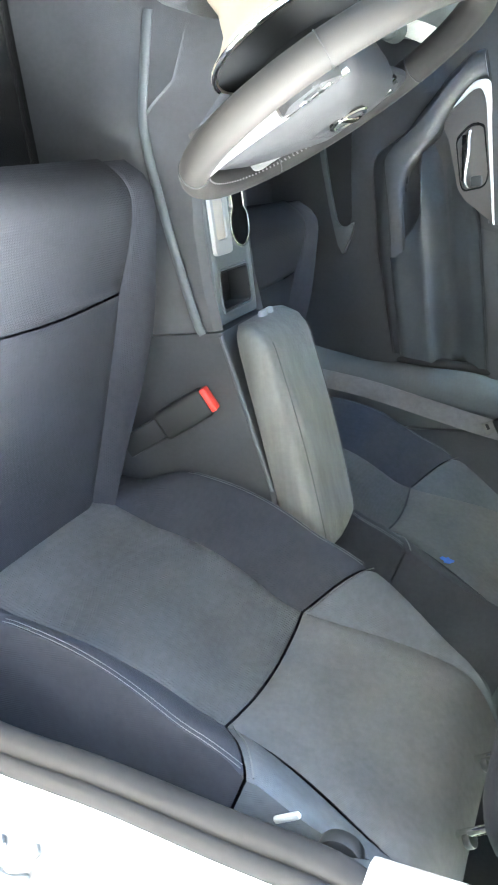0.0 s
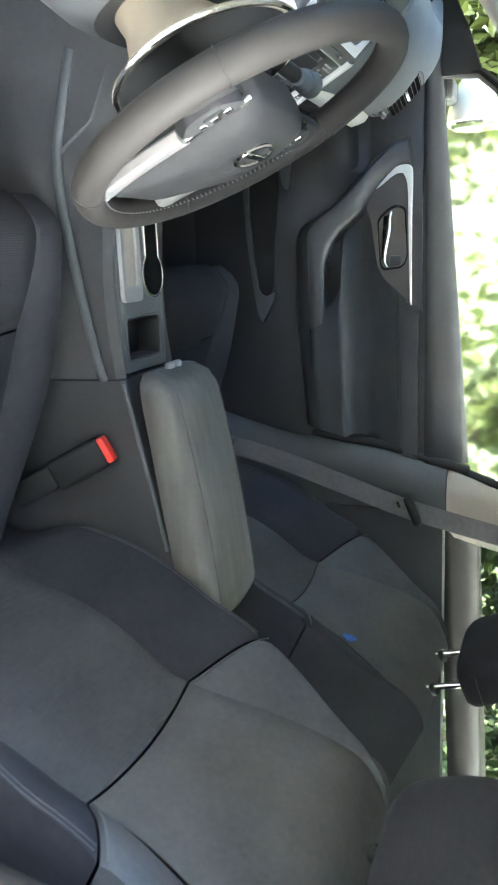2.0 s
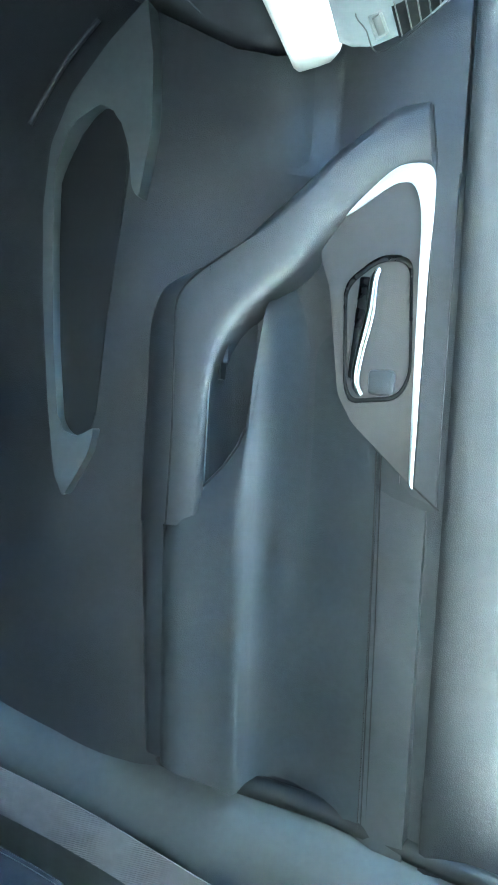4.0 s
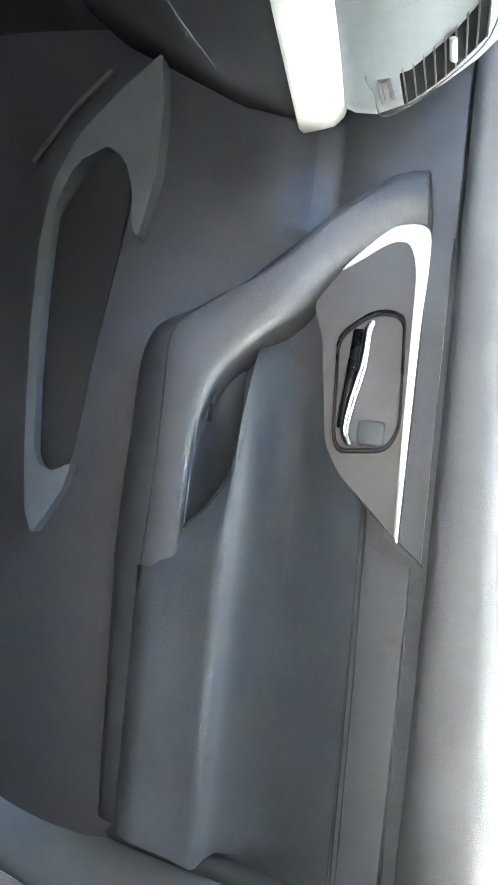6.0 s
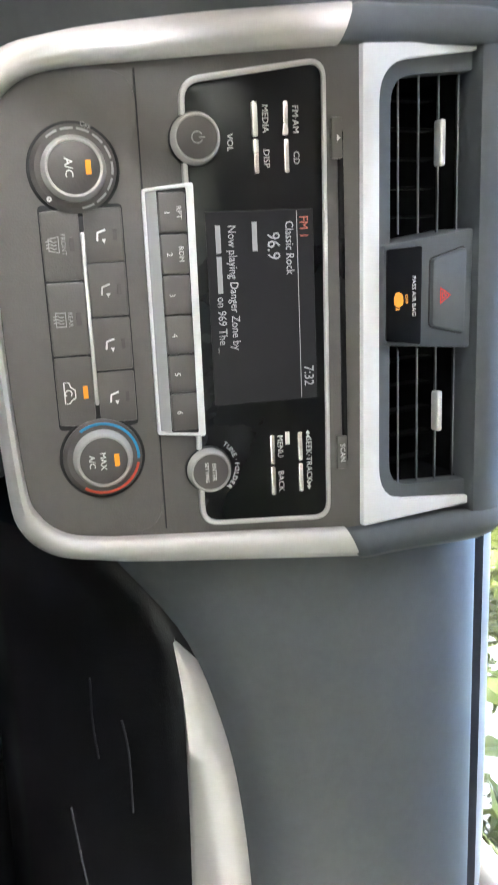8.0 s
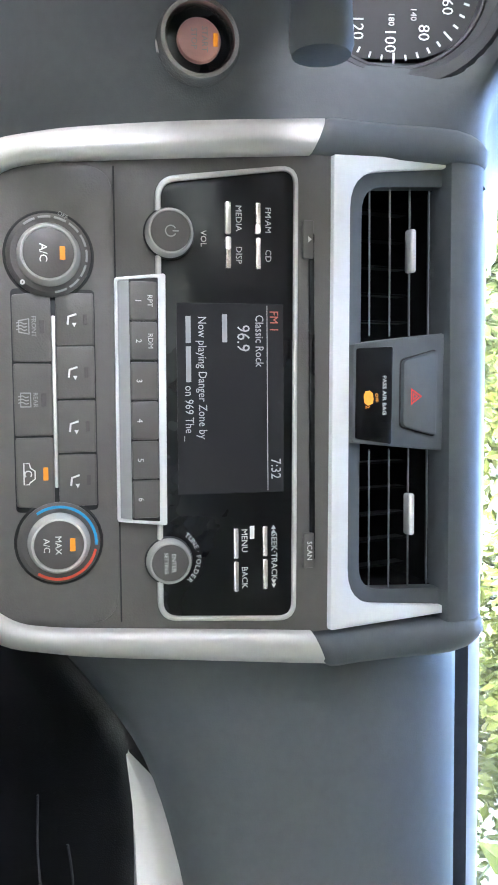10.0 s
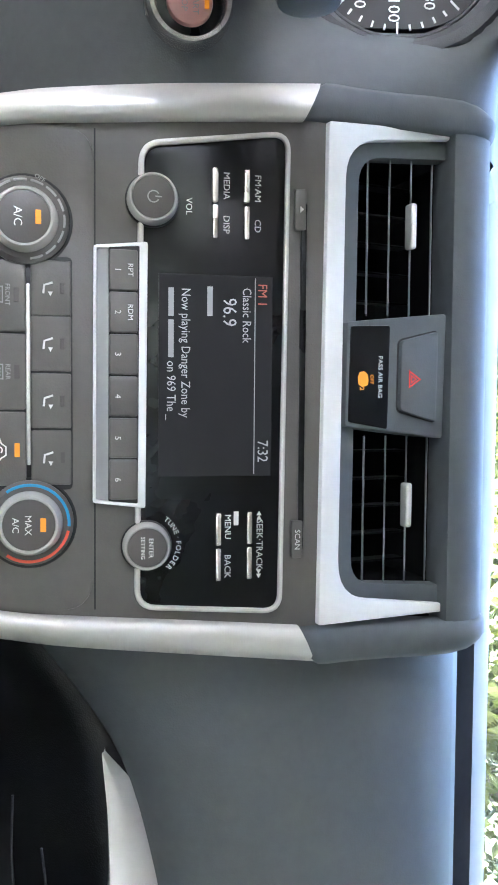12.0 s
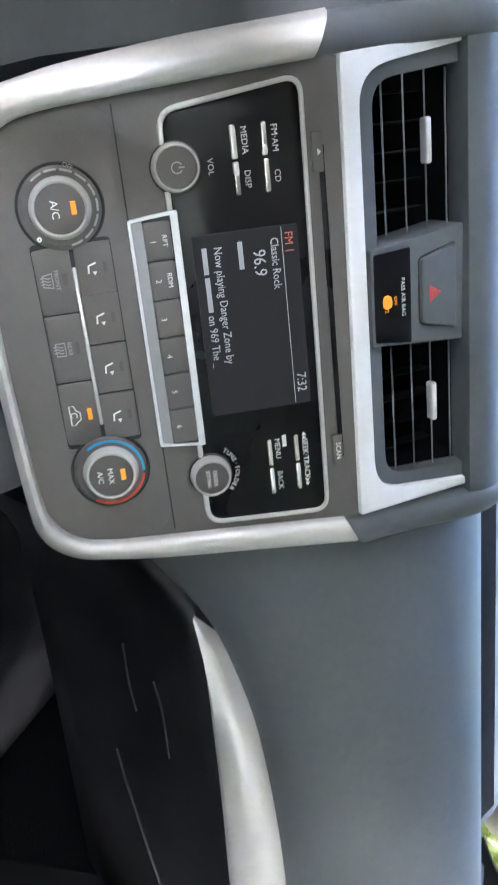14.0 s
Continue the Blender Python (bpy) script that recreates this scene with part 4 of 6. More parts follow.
for u0, v0, slant in ((-0.1165, 0.0685, 0.0), (-0.1165, 0.0865, 0.0), (0.077, 0.0715, 0.0), (0.0765, 0.0895, 0.0)):
    for j in range(2):
        part("key", rbox((0.0188, 0.0034, 0.004), 0.001, 2, pose(u0 + 0.0098 + 0.0203 * j, v0 - 0.0016, 0.003)), KEY, radio, "slim chrome key")
for txt, u, v in (("MEDIA", -0.107, 0.0735), ("DISP", -0.0855, 0.0735), ("FM·AM", -0.1065, 0.0915), ("CD", -0.0855, 0.0915), ("MENU", 0.0858, 0.0755), ("BACK", 0.1085, 0.0755), ("SEEK·TRACK", 0.0965, 0.0942)):
    letters(txt, 0.0052, pose(u, v, 0.0018), LETTER, radio)
part("small_bar", rbox((0.008, 0.0028, 0.0002), 0, 1, pose(0.081, 0.0805, 0.0017)), LETTER, radio)
for sx in (-1, 1):
    for j in range(2):
        part("skip_mark", prism([(0.0965 + sx * (0.0145 + 0.0025 * j), 0.0925), (0.0965 + sx * (0.0145 + 0.0025 * j), 0.0955), (0.0965 + sx * (0.017 + 0.0025 * j), 0.094)][::sx], 0.0014, 0.0018, 0), LETTER, radio)
letters("VOL", 0.005, pose(-0.0945, 0.0523, 0.0018), LETTER, radio)
for i, ch in enumerate("TUNE·FOLDER"):
    a = radians(142 - i * 9.8)
    letters(ch, 0.0042, pose(0.095 + 0.0178 * math.cos(a), 0.0295 + 0.0178 * math.sin(a), 0.0018), LETTER, radio, math.degrees(a) - 90)
for cx, cy, rr in ((-0.0965, 0.032, 0.0138), (0.0952, 0.0292, 0.0132)):
    part("knob_foot", ring(rr + 0.0012, rr - 0.003, 0.003, 48, pose(cx, cy, 0.001)), BLACK, radio)
    part("knob_collar", collar(rr + 0.0004, rr - 0.0008, rr - 0.0023, 0.0105, pose(cx, cy, 0.001)), PLATED, radio, "chrome collar")
    part("tuning_knob", disc(rr - 0.0022, 0.0100, 0.001, 48, pose(cx, cy, 0.001)), PLATE, radio, "grey round radio knob")
part("power_sign", ring(0.0034, 0.0027, 0.0003, 24, pose(-0.0965, 0.032, 0.0111), 120, 420), LETTER_DIM, radio)
part("power_stroke", rbox((0.0007, 0.0035, 0.0003), 0, 1, pose(-0.0965, 0.0347, 0.0113)), LETTER_DIM, radio)
letters("ENTER", 0.0037, pose(0.0952, 0.031, 0.0112), LETTER, radio)
letters("SETTING", 0.0032, pose(0.0952, 0.0266, 0.0112), LETTER, radio)
slot = part("disc_slot", rbox((0.2, 0.0036, 0.003), 0.001, 2, pose(0, 0.1192, 0.0)), GLOSS, stack, "thin black disc slot")
for u0, u1 in ((-0.1075, -0.0845), (0.083, 0.105)):
    b = part("slot_button", rbox((u1 - u0, 0.0068, 0.004), 0.001, 2, pose((u0 + u1) / 2, 0.1165, 0.001)), FASCIA, stack)
    if u0 > 0:
        letters("SCAN", 0.0046, pose((u0 + u1) / 2, 0.1165, 0.0033), LETTER, b)
    else:
        part("eject_icon", prism([(-0.098, 0.1162), (-0.094, 0.1162), (-0.096, 0.1184)], 0.003, 0.0033, 0), LETTER, b)

# upper vents, leaning back a little more than the radio
MV = pose(0, 0.13, 0, -14)
vents = part("vent_panel", frame_bar(
    round_poly([(-0.1475, 0.0025), (0.1455, -0.0005), (0.1465, 0.1), (-0.155, 0.1)], [0.002, 0.002, 0.003, 0.003]),
    round_poly([(-0.138, 0.0145), (0.130, 0.0125), (0.1425, 0.0985), (-0.1505, 0.0985)], [0.022, 0.022, 0.001, 0.001]), -0.012, 0.003, MV), WHITE_SILVER, stack, "pale silver vent surround")
bez_o = round_poly([(-0.1382, 0.0145), (0.1302, 0.0125), (0.1428, 0.0988), (-0.1508, 0.0988)], [0.022, 0.022, 0.002, 0.002])
bez_i = round_poly([(-0.1315, 0.0262), (0.1235, 0.0242), (0.131, 0.0985), (-0.139, 0.0985)], [0.016, 0.016, 0.001, 0.001])
part("vent_bezel", frame_bar(bez_o, bez_i, -0.014, -0.002, MV, 0.0045), PAD, stack)
# Duct walls and back painted black for the shade inside.
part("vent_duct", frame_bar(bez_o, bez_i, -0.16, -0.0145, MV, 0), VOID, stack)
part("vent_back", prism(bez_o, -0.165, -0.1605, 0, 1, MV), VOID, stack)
for side, (u0, u1) in enumerate(((-0.136, -0.04), (0.0345, 0.128))):
    for j in range(4):
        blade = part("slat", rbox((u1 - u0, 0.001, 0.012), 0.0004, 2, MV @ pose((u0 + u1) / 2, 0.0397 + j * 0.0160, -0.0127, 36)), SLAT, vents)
        part("slat_edge", rbox((u1 - u0, 0.0011, 0.001), 0.0003, 1, MV @ pose((u0 + u1) / 2, 0.0362 + j * 0.0160, -0.0078)), SLAT_EDGE, blade, "front edge painted pale as a glint")
    for j in range(5):
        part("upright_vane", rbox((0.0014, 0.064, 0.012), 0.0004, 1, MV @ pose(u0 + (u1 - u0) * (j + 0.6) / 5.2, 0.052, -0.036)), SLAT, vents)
    uc = (-0.0945, 0.0775)[side]
    part("vane_tab", rbox((0.028, 0.0046, 0.008), 0.0018, 3, MV @ pose(uc, 0.0652, -0.003)), BRIGHT, vents, "chrome vent tab")
blk = part("switch_block", prism(round_poly([(-0.0335, 0.016), (0.028, 0.015), (0.036, 0.087), (-0.042, 0.0885)], 0.002, 2), -0.03, 0.004, 0.0012, 2, MV), PAD, vents)
ind = part("airbag_lamp", prism(round_poly([(-0.031, 0.018), (0.0255, 0.017), (0.030, 0.0445), (-0.0325, 0.0455)], 0.0015, 2), 0.001, 0.0052, 0.0006, 2, MV), GLOSS, vents, "black airbag warning panel")
letters("PASS AIR BAG", 0.0041, MV @ pose(-0.0015, 0.0385, 0.0054), LETTER, ind)
letters("OFF", 0.0033, MV @ pose(0.0, 0.0325, 0.0054), ORANGE, ind)
part("lamp_sign", prism([(-0.004, 0.024), (-0.001, 0.0228), (0.003, 0.0232), (0.0048, 0.026), (0.0036, 0.0295), (0.0008, 0.0302), (-0.0028, 0.0295), (-0.0046, 0.027)], 0.0052, 0.0055, 0, 1, MV), ORANGE, ind, "lit amber sign")
letters("2", 0.0042, MV @ pose(0.0058, 0.0255, 0.0054), ORANGE, ind)
part("hazard_gap", prism(round_poly([(-0.0245, 0.0516), (0.0195, 0.0511), (0.0266, 0.0804), (-0.0316, 0.0814)], 0.0035, 3), 0.001, 0.0044, 0, 1, MV), BLACK, vents)
haz = part("hazard_button", prism(round_poly([(-0.0235, 0.0525), (0.0185, 0.052), (0.0255, 0.0795), (-0.0305, 0.0805)], 0.003, 3), 0.001, 0.0075, 0.0018, 2, MV), PAD, vents, "grey hazard button")
part("hazard_sign", frame_bar([(-0.006, 0.058), (0.005, 0.058), (-0.0005, 0.067)], [(-0.0045, 0.0588), (0.0035, 0.0588), (-0.0005, 0.0652)], 0.0074, 0.0078, MV, 0), RED, haz, "red triangle")
part("hazard_sign", frame_bar([(-0.0032, 0.0595), (0.0022, 0.0595), (-0.0005, 0.0638)], [(-0.002, 0.0602), (0.001, 0.0602), (-0.0005, 0.0625)], 0.0074, 0.0078, MV, 0), RED, haz)
# padded rails beside the vents and the lip above them, all rolling over at the top
ROLL = ((0.112, -0.009, 0.0), (0.1165, -0.007, 0.0), (0.119, -0.0008, 0.0), (0.128, -0.0015, 0.0), (0.15, -0.006, 0.0), (0.18, -0.0105, 0.0), (0.205, -0.0125, 0.0), (0.224, -0.014, 0.001), (0.236, -0.0165, 0.003), (0.244, -0.021, 0.005), (0.2505, -0.0285, 0.008), (0.2535, -0.038, 0.012), (0.254, -0.052, 0.016))
for sx in (-1, 1):
    rail = []
    for v, drop, tuck in ROLL:
        k = (v - 0.112) / 0.13
        s2 = 0.0045 * (1 - min(max(k - 0.06, 0) * 3, 1))            # the lower end is cut on a slant
        wi, wo = 0.1465 + 0.005 * k, 0.1715 + 0.004 * k - tuck
        rail.append([(sx * wi, v, drop - 0.012), (sx * (wi + 0.0005), v, drop + 0.001), (sx * (wi + 0.003), v, drop + 0.004), (sx * (wi + 0.010), v + s2, drop + 0.006), (sx * (wo - 0.006), v + s2 * 2, drop + 0.0035), (sx * (wo - 0.001), v + s2 * 3, drop - 0.003), (sx * wo, v + s2 * 3, drop - 0.012), (sx * (wo + 0.001), v + s2 * 3, drop - 0.045)])
    part("side_rail", sheet(rail), PAD, stack, "grey padded side rail", angle=70)
lip = [[(u, v, w) for u in [-0.1525 + 0.3045 * i / 10 for i in range(11)]] for v, w in ((0.2165, -0.04), (0.217, -0.0165), (0.2185, -0.0132), (0.224, -0.0128), (0.232, -0.0145), (0.2405, -0.0185), (0.248, -0.0255), (0.2525, -0.035), (0.2535, -0.05))]
part("top_lip", sheet(lip), PAD, stack, "grey padded top lip", angle=60)

# ---------------------------------------------------------------- dashboard
dash = thing("dashboard", "dark grey moulded dashboard with glove box", "dashboard")


def table(x, pts):
    """A smooth line through (x, value) pairs."""
    n = len(pts)
    if x <= pts[0][0]:
        return pts[0][1]
    if x >= pts[-1][0]:
        return pts[-1][1]
    slope = []
    for i in range(n):
        a, b = pts[max(i - 1, 0)], pts[min(i + 1, n - 1)]
        slope.append((b[1] - a[1]) / (b[0] - a[0]))
    for i in range(n - 1):
        (a, va), (b, vb) = pts[i], pts[i + 1]
        if x <= b:
            w = b - a
            t = (x - a) / w
            return (2 * t ** 3 - 3 * t * t + 1) * va + (t ** 3 - 2 * t * t + t) * w * slope[i] + (3 * t * t - 2 * t ** 3) * vb + (t ** 3 - t * t) * w * slope[i + 1]


CREASE = ((0.15, 0.70), (0.176, 0.731), (0.235, 0.783), (0.30, 0.807), (0.36, 0.8175), (0.48, 0.8235), (0.60, 0.8215), (0.70, 0.8155))
END = 0.676
rows = []
for i in range(37):
    x = 0.155 + (END - 0.155) * i / 36
    zc = table(x, CREASE)
    bow = 0.006 * ((x - 0.2) / 0.45)
    r = []
    for t, y in ((0.0, 0.058), (0.03, 0.051), (0.10, 0.046), (0.22, 0.045), (0.4, 0.056), (0.6, 0.078), (0.78, 0.104), (0.9, 0.128), (0.97, 0.15), (1.0, 0.175)):
        z = zc + (0.983 - zc) * t
        r.append((x, y + bow, z))
    r += [(x, 0.21 + bow, 0.984), (x, 0.235 + bow, 0.968), (x, 0.27, 0.957), (x, 0.31, 0.972), (x, 0.335, 0.988), (x, 0.36, 0.996), (x, 0.45, 0.999), (x, 0.66, 0.985)]
    rows.append(r)
for dx, dy in ((0.006, 0.004), (0.010, 0.014), (0.011, 0.05)):
    rows.append([(p[0] + dx, p[1] + dy, p[2]) for p in rows[36]])
pad_right = part("upper_pad", sheet(rows), PAD, dash, "smooth grey dash pad", angle=60)
# glove box: silver strip above a dark lid
low_edge = ((0.234, 0.781), (0.276, 0.7855), (0.33, 0.7868), (0.42, 0.7845), (0.5, 0.781), (0.69, 0.776))
up_edge = ((0.234, 0.7815), (0.257, 0.791), (0.293, 0.803), (0.33, 0.811), (0.4, 0.8195), (0.5, 0.821), (0.69, 0.8145))
rows = []
for i in range(41):
    x = 0.234 + (0.69 - 0.234) * i / 40
    a, b = table(x, low_edge), table(x, up_edge)
    tuck = min(1.0, (x - 0.234) / 0.06)
    g = 0.044 - 0.007 * min(1.0, (b - a) / 0.025)
    rows.append([(x, 0.052, a - 0.002), (x, g + 0.003, a), (x, g, lerp(a, b, 0.15)), (x, g + 0.004 * tuck, lerp(a, b, 0.6)), (x, g + 0.008 * tuck, lerp(a, b, 0.93)), (x, g + 0.012 * tuck, b + 0.001 * tuck), (x, g + 0.002 + 0.016 * tuck, b + 0.006 * tuck), (x, g + 0.004 + 0.036 * tuck, b + 0.012 * tuck)])
part("silver_strip", sheet(rows), SILVER, dash, "satin silver accent strip", angle=60)
rows = []
for i in range(21):
    x = 0.16 + (0.69 - 0.16) * i / 20
    top = table(x, ((0.16, 0.716), (0.176, 0.734), (0.2, 0.757), (0.234, 0.784), (0.69, 0.779)))
    rows.append([(x, 0.088, top + 0.012), (x, 0.066, top + 0.008), (x, 0.056, top + 0.002), (x, 0.052, top - 0.004), (x, 0.05, top - 0.02), (x, 0.06, top - 0.06), (x, 0.095, top - 0.13), (x, 0.13, top - 0.2), (x, 0.17, top - 0.25), (x, 0.3, top - 0.27)])
glove = part("glove_box_lid", sheet(rows), LID, dash, "glove box lid toned dark for shade", angle=50)
for run in (((0.288, 0.696), (0.328, 0.694), (0.359, 0.697)), ((0.312, 0.728), (0.34, 0.732), (0.392, 0.731)), ((0.43, 0.653), (0.487, 0.662), (0.561, 0.677), (0.628, 0.699))):
    pts = smooth_line([Vector((x, 0.0595 + 0.5 * (0.722 - z) if z < 0.722 else 0.0595 - 0.25 * (z - 0.722), z)) for x, z in run], 6)
    part("lid_edge", sweep(pts, oval(0.001, 0.001, 8)), LOWER, glove, "thin raised line on the lid")
# end vent
C_BL, C_BR, C_TL, C_TR = Vector((0.604, 0.072, 0.873)), Vector((0.642, 0.05, 0.881)), Vector((0.572, 0.117, 0.945)), Vector((0.612, 0.096, 0.946))


def vent_at(u, v, w=0.0):
    p = C_BL.lerp(C_BR, u).lerp(C_TL.lerp(C_TR, u), v)
    return p + Vector((-0.35, -0.8, 0.45)) * w + Vector((0.004, -0.003, 0)) * math.sin(math.pi * v)


# Flat black sheet stands in for the vent's shaded depth.
endv = part("end_vent", sheet([[vent_at(-0.04 + 1.08 * i / 4, -0.03 + 1.06 * j / 6, 0.0065) for i in range(5)] for j in range(7)], 0.003), VOID, dash, "side air vent drawn on a flat black sheet")
for j in range(9):
    v = j / 8
    part("slat", sweep([vent_at(0, v, 0.009), vent_at(0.5, v, 0.0095), vent_at(1, v, 0.009)], oval(0.0006, 0.0014, 8), up=(-0.35, -0.8, 0.45)), FASCIA, endv)
part("vane_tab", sweep([vent_at(0.28, 0.58, 0.012), vent_at(0.72, 0.58, 0.012)], oval(0.003, 0.004, 10, 3), up=(-0.35, -0.8, 0.45)), BRIGHT, endv, "small chrome tab")
part("vent_dial", sweep([vent_at(0.3, -0.22, 0.006), vent_at(0.7, -0.21, 0.006)], oval(0.004, 0.003, 10, 3), up=(-0.35, -0.8, 0.45)), BLACK, endv, "small black dial")
rim_line = [vent_at(u, v, 0.0085) for u, v in ((-0.12, -0.36), (0.4, -0.36), (0.98, -0.3), (1.07, 0.3), (1.06, 1.04), (-0.08, 1.04), (-0.12, 0.3))]
part("vent_outline", sweep(smooth_line(rim_line, 6, True), oval(0.0006, 0.0006, 6), up=(-0.35, -0.8, 0.45), closed=True), BLACK, endv)
part("dial_recess", sweep([vent_at(0.22, -0.22, 0.0052), vent_at(0.78, -0.21, 0.0052)], oval(0.0065, 0.002, 12, 4), up=(-0.35, -0.8, 0.45)), PLASTIC, endv)
# driver side of the dashboard: a flat flank with the start button, then the instrument well under its hood
rows = []
for i in range(81):
    x = -0.70 + (0.70 - 0.166) * i / 80
    k = 1.0 / (1.0 + math.exp(-(x + 0.228) / 0.009)) if x > -0.4 else 1.0 / (1.0 + math.exp((x + 0.565) / 0.007))
    well = 1.0 - k                                # 1 inside the instrument well
    flank = ((0.17, 0.60), (0.10, 0.62), (0.07, 0.66), (0.035, 0.74), (0.05, 0.82), (0.068, 0.865), (0.08, 0.885), (0.09, 0.905), (0.105, 0.93), (0.125, 0.96), (0.138, 0.98), (0.147, 0.99), (0.155, 0.997), (0.165, 1.001), (0.18, 1.003), (0.21, 1.002), (0.25, 0.997), (0.45, 1.0), (0.66, 1.012))
    cave = ((0.17, 0.60), (0.10, 0.62), (0.07, 0.66), (0.035, 0.74), (0.05, 0.82), (0.064, 0.865), (0.075, 0.88), (0.125, 0.888), (0.17, 0.905), (0.185, 0.96), (0.18, 1.0), (0.14, 1.03), (0.09, 1.044), (0.072, 1.049), (0.074, 1.056), (0.1, 1.064), (0.2, 1.066), (0.4, 1.03), (0.66, 1.012))
    rows.append([(x, lerp(a, c, well), lerp(b, d, well)) for (a, b), (c, d) in zip(flank, cave)])
for x in (-0.158, -0.150, -0.146):
    rows.append([(x, max(p[1], 0.12) if p[2] < 0.93 else p[1], p[2] - (0.006 if p[1] > 0.2 else 0.0)) for p in rows[80]])
part("driver_pad", sheet(rows), PAD, dash, "grey dash pad round the instruments", angle=60)
mid_rows = [[(x, y, z) for x in [-0.192 + 0.372 * k / 8 for k in range(9)]] for y, z in ((0.176, 0.972), (0.178, 0.984), (0.185, 0.99), (0.2, 0.99), (0.22, 0.984), (0.24, 0.968), (0.28, 0.957), (0.312, 0.974), (0.335, 0.99), (0.36, 0.998), (0.45, 1.001), (0.66, 0.987))]
# Black strip in place of the shade in the gap across the dash top.
part("dash_gap_strip", sheet([[(x, y, z) for x in [-0.25 + 0.9 * k / 12 for k in range(13)]] for y, z in ((0.262, 0.966), (0.3, 0.979), (0.322, 0.991), (0.33, 0.9905))], 0.003), VOID, dash, "black strip painted for the shaded dash gap")
part("middle_pad", sheet(mid_rows), PAD, dash, "grey dash top behind the vents", angle=60)
part("knee_panel", sheet([[(x, y, z) for x in (-0.70, -0.5, -0.3, -0.17)] for y, z in ((0.175, 0.605), (0.16, 0.56), (0.2, 0.5), (0.3, 0.47))], 0.01), LOWER, dash, "dark knee panel")
cl = part("instrument_unit", prism(round_poly([(-0.165, -0.05), (0.165, -0.05), (0.165, 0.04), (0.1, 0.075), (-0.1, 0.075), (-0.165, 0.04)], 0.03), -0.01, 0, 0), BLACK, dash, "black instrument cluster", pose(-0.395, 0.145, 0.942, 70))
for sx in (-1, 1):
    part("gauge_ring", ring(0.064, 0.06, 0.008, 60, pose(sx * 0.112, 0, 0)), PLASTIC, cl, "grey gauge surround")
    part("gauge_bezel", ring(0.082, 0.064, 0.016, 60, pose(sx * 0.112, 0, 0)), PLASTIC, cl)
    for j in range(31):
        a = radians(225 - j * 9)
        big = j % 5 == 0
        part("gauge_mark", rbox((0.008 if big else 0.004, 0.0014, 0.0004), 0, 1, pose(sx * 0.112, 0, 0.0004) @ pose(0, 0, 0, 0, 0, math.degrees(a)) @ pose(0.053, 0, 0)), LETTER, cl)
for j, n in enumerate((0, 20, 40, 60, 80, 100, 120, 140, 160)):
    a = radians(225 - j * 33.75 - 60)
    letters(str(n), 0.011, pose(0.112 + 0.041 * math.cos(a), 0.041 * math.sin(a), 0.0004), LETTER, cl)
    if j in (4, 5):
        letters(("140", "180")[j - 4], 0.006, pose(0.112 + 0.027 * math.cos(a), 0.027 * math.sin(a), 0.0004), LETTER, cl)
start = thing("start_button", "pink start stop button in a chrome ring", "button")
start.matrix_basis = M_ST @ pose(-0.2175, 0.0555, -0.03)
part("ring", ring(0.0258, 0.0195, 0.012, 56), KEY, start, "chrome ring")
part("well", disc(0.02, 0.005, 0.001, 48), GLOSS, start)
cap = part("cap", disc(0.0135, 0.009, 0.002, 48), PINK, start, "pink button cap")
letters("START", 0.0052, pose(0.0, 0.003, 0.0091), LETTER_DIM, cap)
letters("STOP", 0.0052, pose(0.0, -0.0035, 0.0091), LETTER_DIM, cap)
part("lamp", rbox((0.008, 0.0028, 0.0006), 0.0002, 1, pose(0.0, 0.0098, 0.0092)), ORANGE, cap)

# ---------------------------------------------------------------- console
console = thing("centre_console", "dark plastic centre console with cup holder and padded armrest", "console")
CW = 0.098
top_line = [(-0.03, 0.70), (-0.06, 0.655), (-0.10, 0.612), (-0.16, 0.588), (-0.25, 0.578), (-0.35, 0.58), (-0.418, 0.588)]
# body with side walls
rows = []
for y, z in [(0.62, 0.72), (0.3, 0.74), (0.06, 0.745)] + top_line:
    dip = 0.055 if y <= -0.16 else 0.002
    rows.append([(-CW - 0.012, y, 0.3), (-CW - 0.008, y, z - 0.13), (-CW - 0.004, y, z - 0.125), (-CW, y, z - 0.012), (-CW + 0.012, y, z), (-CW + 0.022, y, z - dip), (CW - 0.022, y, z - dip), (CW - 0.012, y, z), (CW, y, z - 0.012), (CW + 0.004, y, z - 0.125), (CW + 0.008, y, z - 0.13), (CW + 0.012, y, 0.3)])
part("body", sheet(rows), PLASTIC, console, angle=40)
part("rear_box", loft([[Vector((sx * w, y, z)) for sx, w, z in ((-1, CW + 0.012, 0.3), (-1, CW + 0.004, zt - 0.006), (-1, CW - 0.004, zt), (1, CW - 0.004, zt), (1, CW + 0.004, zt - 0.006), (1, CW + 0.012, 0.3))] for y, zt in ((-0.42, 0.59), (-0.5, 0.607), (-0.6, 0.628), (-0.7, 0.648), (-0.80, 0.66))]), PLASTIC, console)
part("edge_strip", sweep([(-CW - 0.004, -0.425, 0.59), (-CW - 0.004, -0.55, 0.617), (-CW - 0.004, -0.70, 0.648)], oval(0.004, 0.004, 10)), PAD, console, "grey edge strip")
for sx in (-1, 1):
    part("side_strip", sweep(smooth_line([(sx * (CW + 0.01), 0.07, 0.548), (sx * (CW + 0.012), -0.007, 0.528), (sx * (CW + 0.013), -0.094, 0.511), (sx * (CW + 0.012), -0.222, 0.523), (sx * (CW + 0.01), -0.388, 0.55), (sx * (CW + 0.008), -0.42, 0.56)], 6), oval(0.005, 0.008, 10)), PAD, console, "grey edge strip")
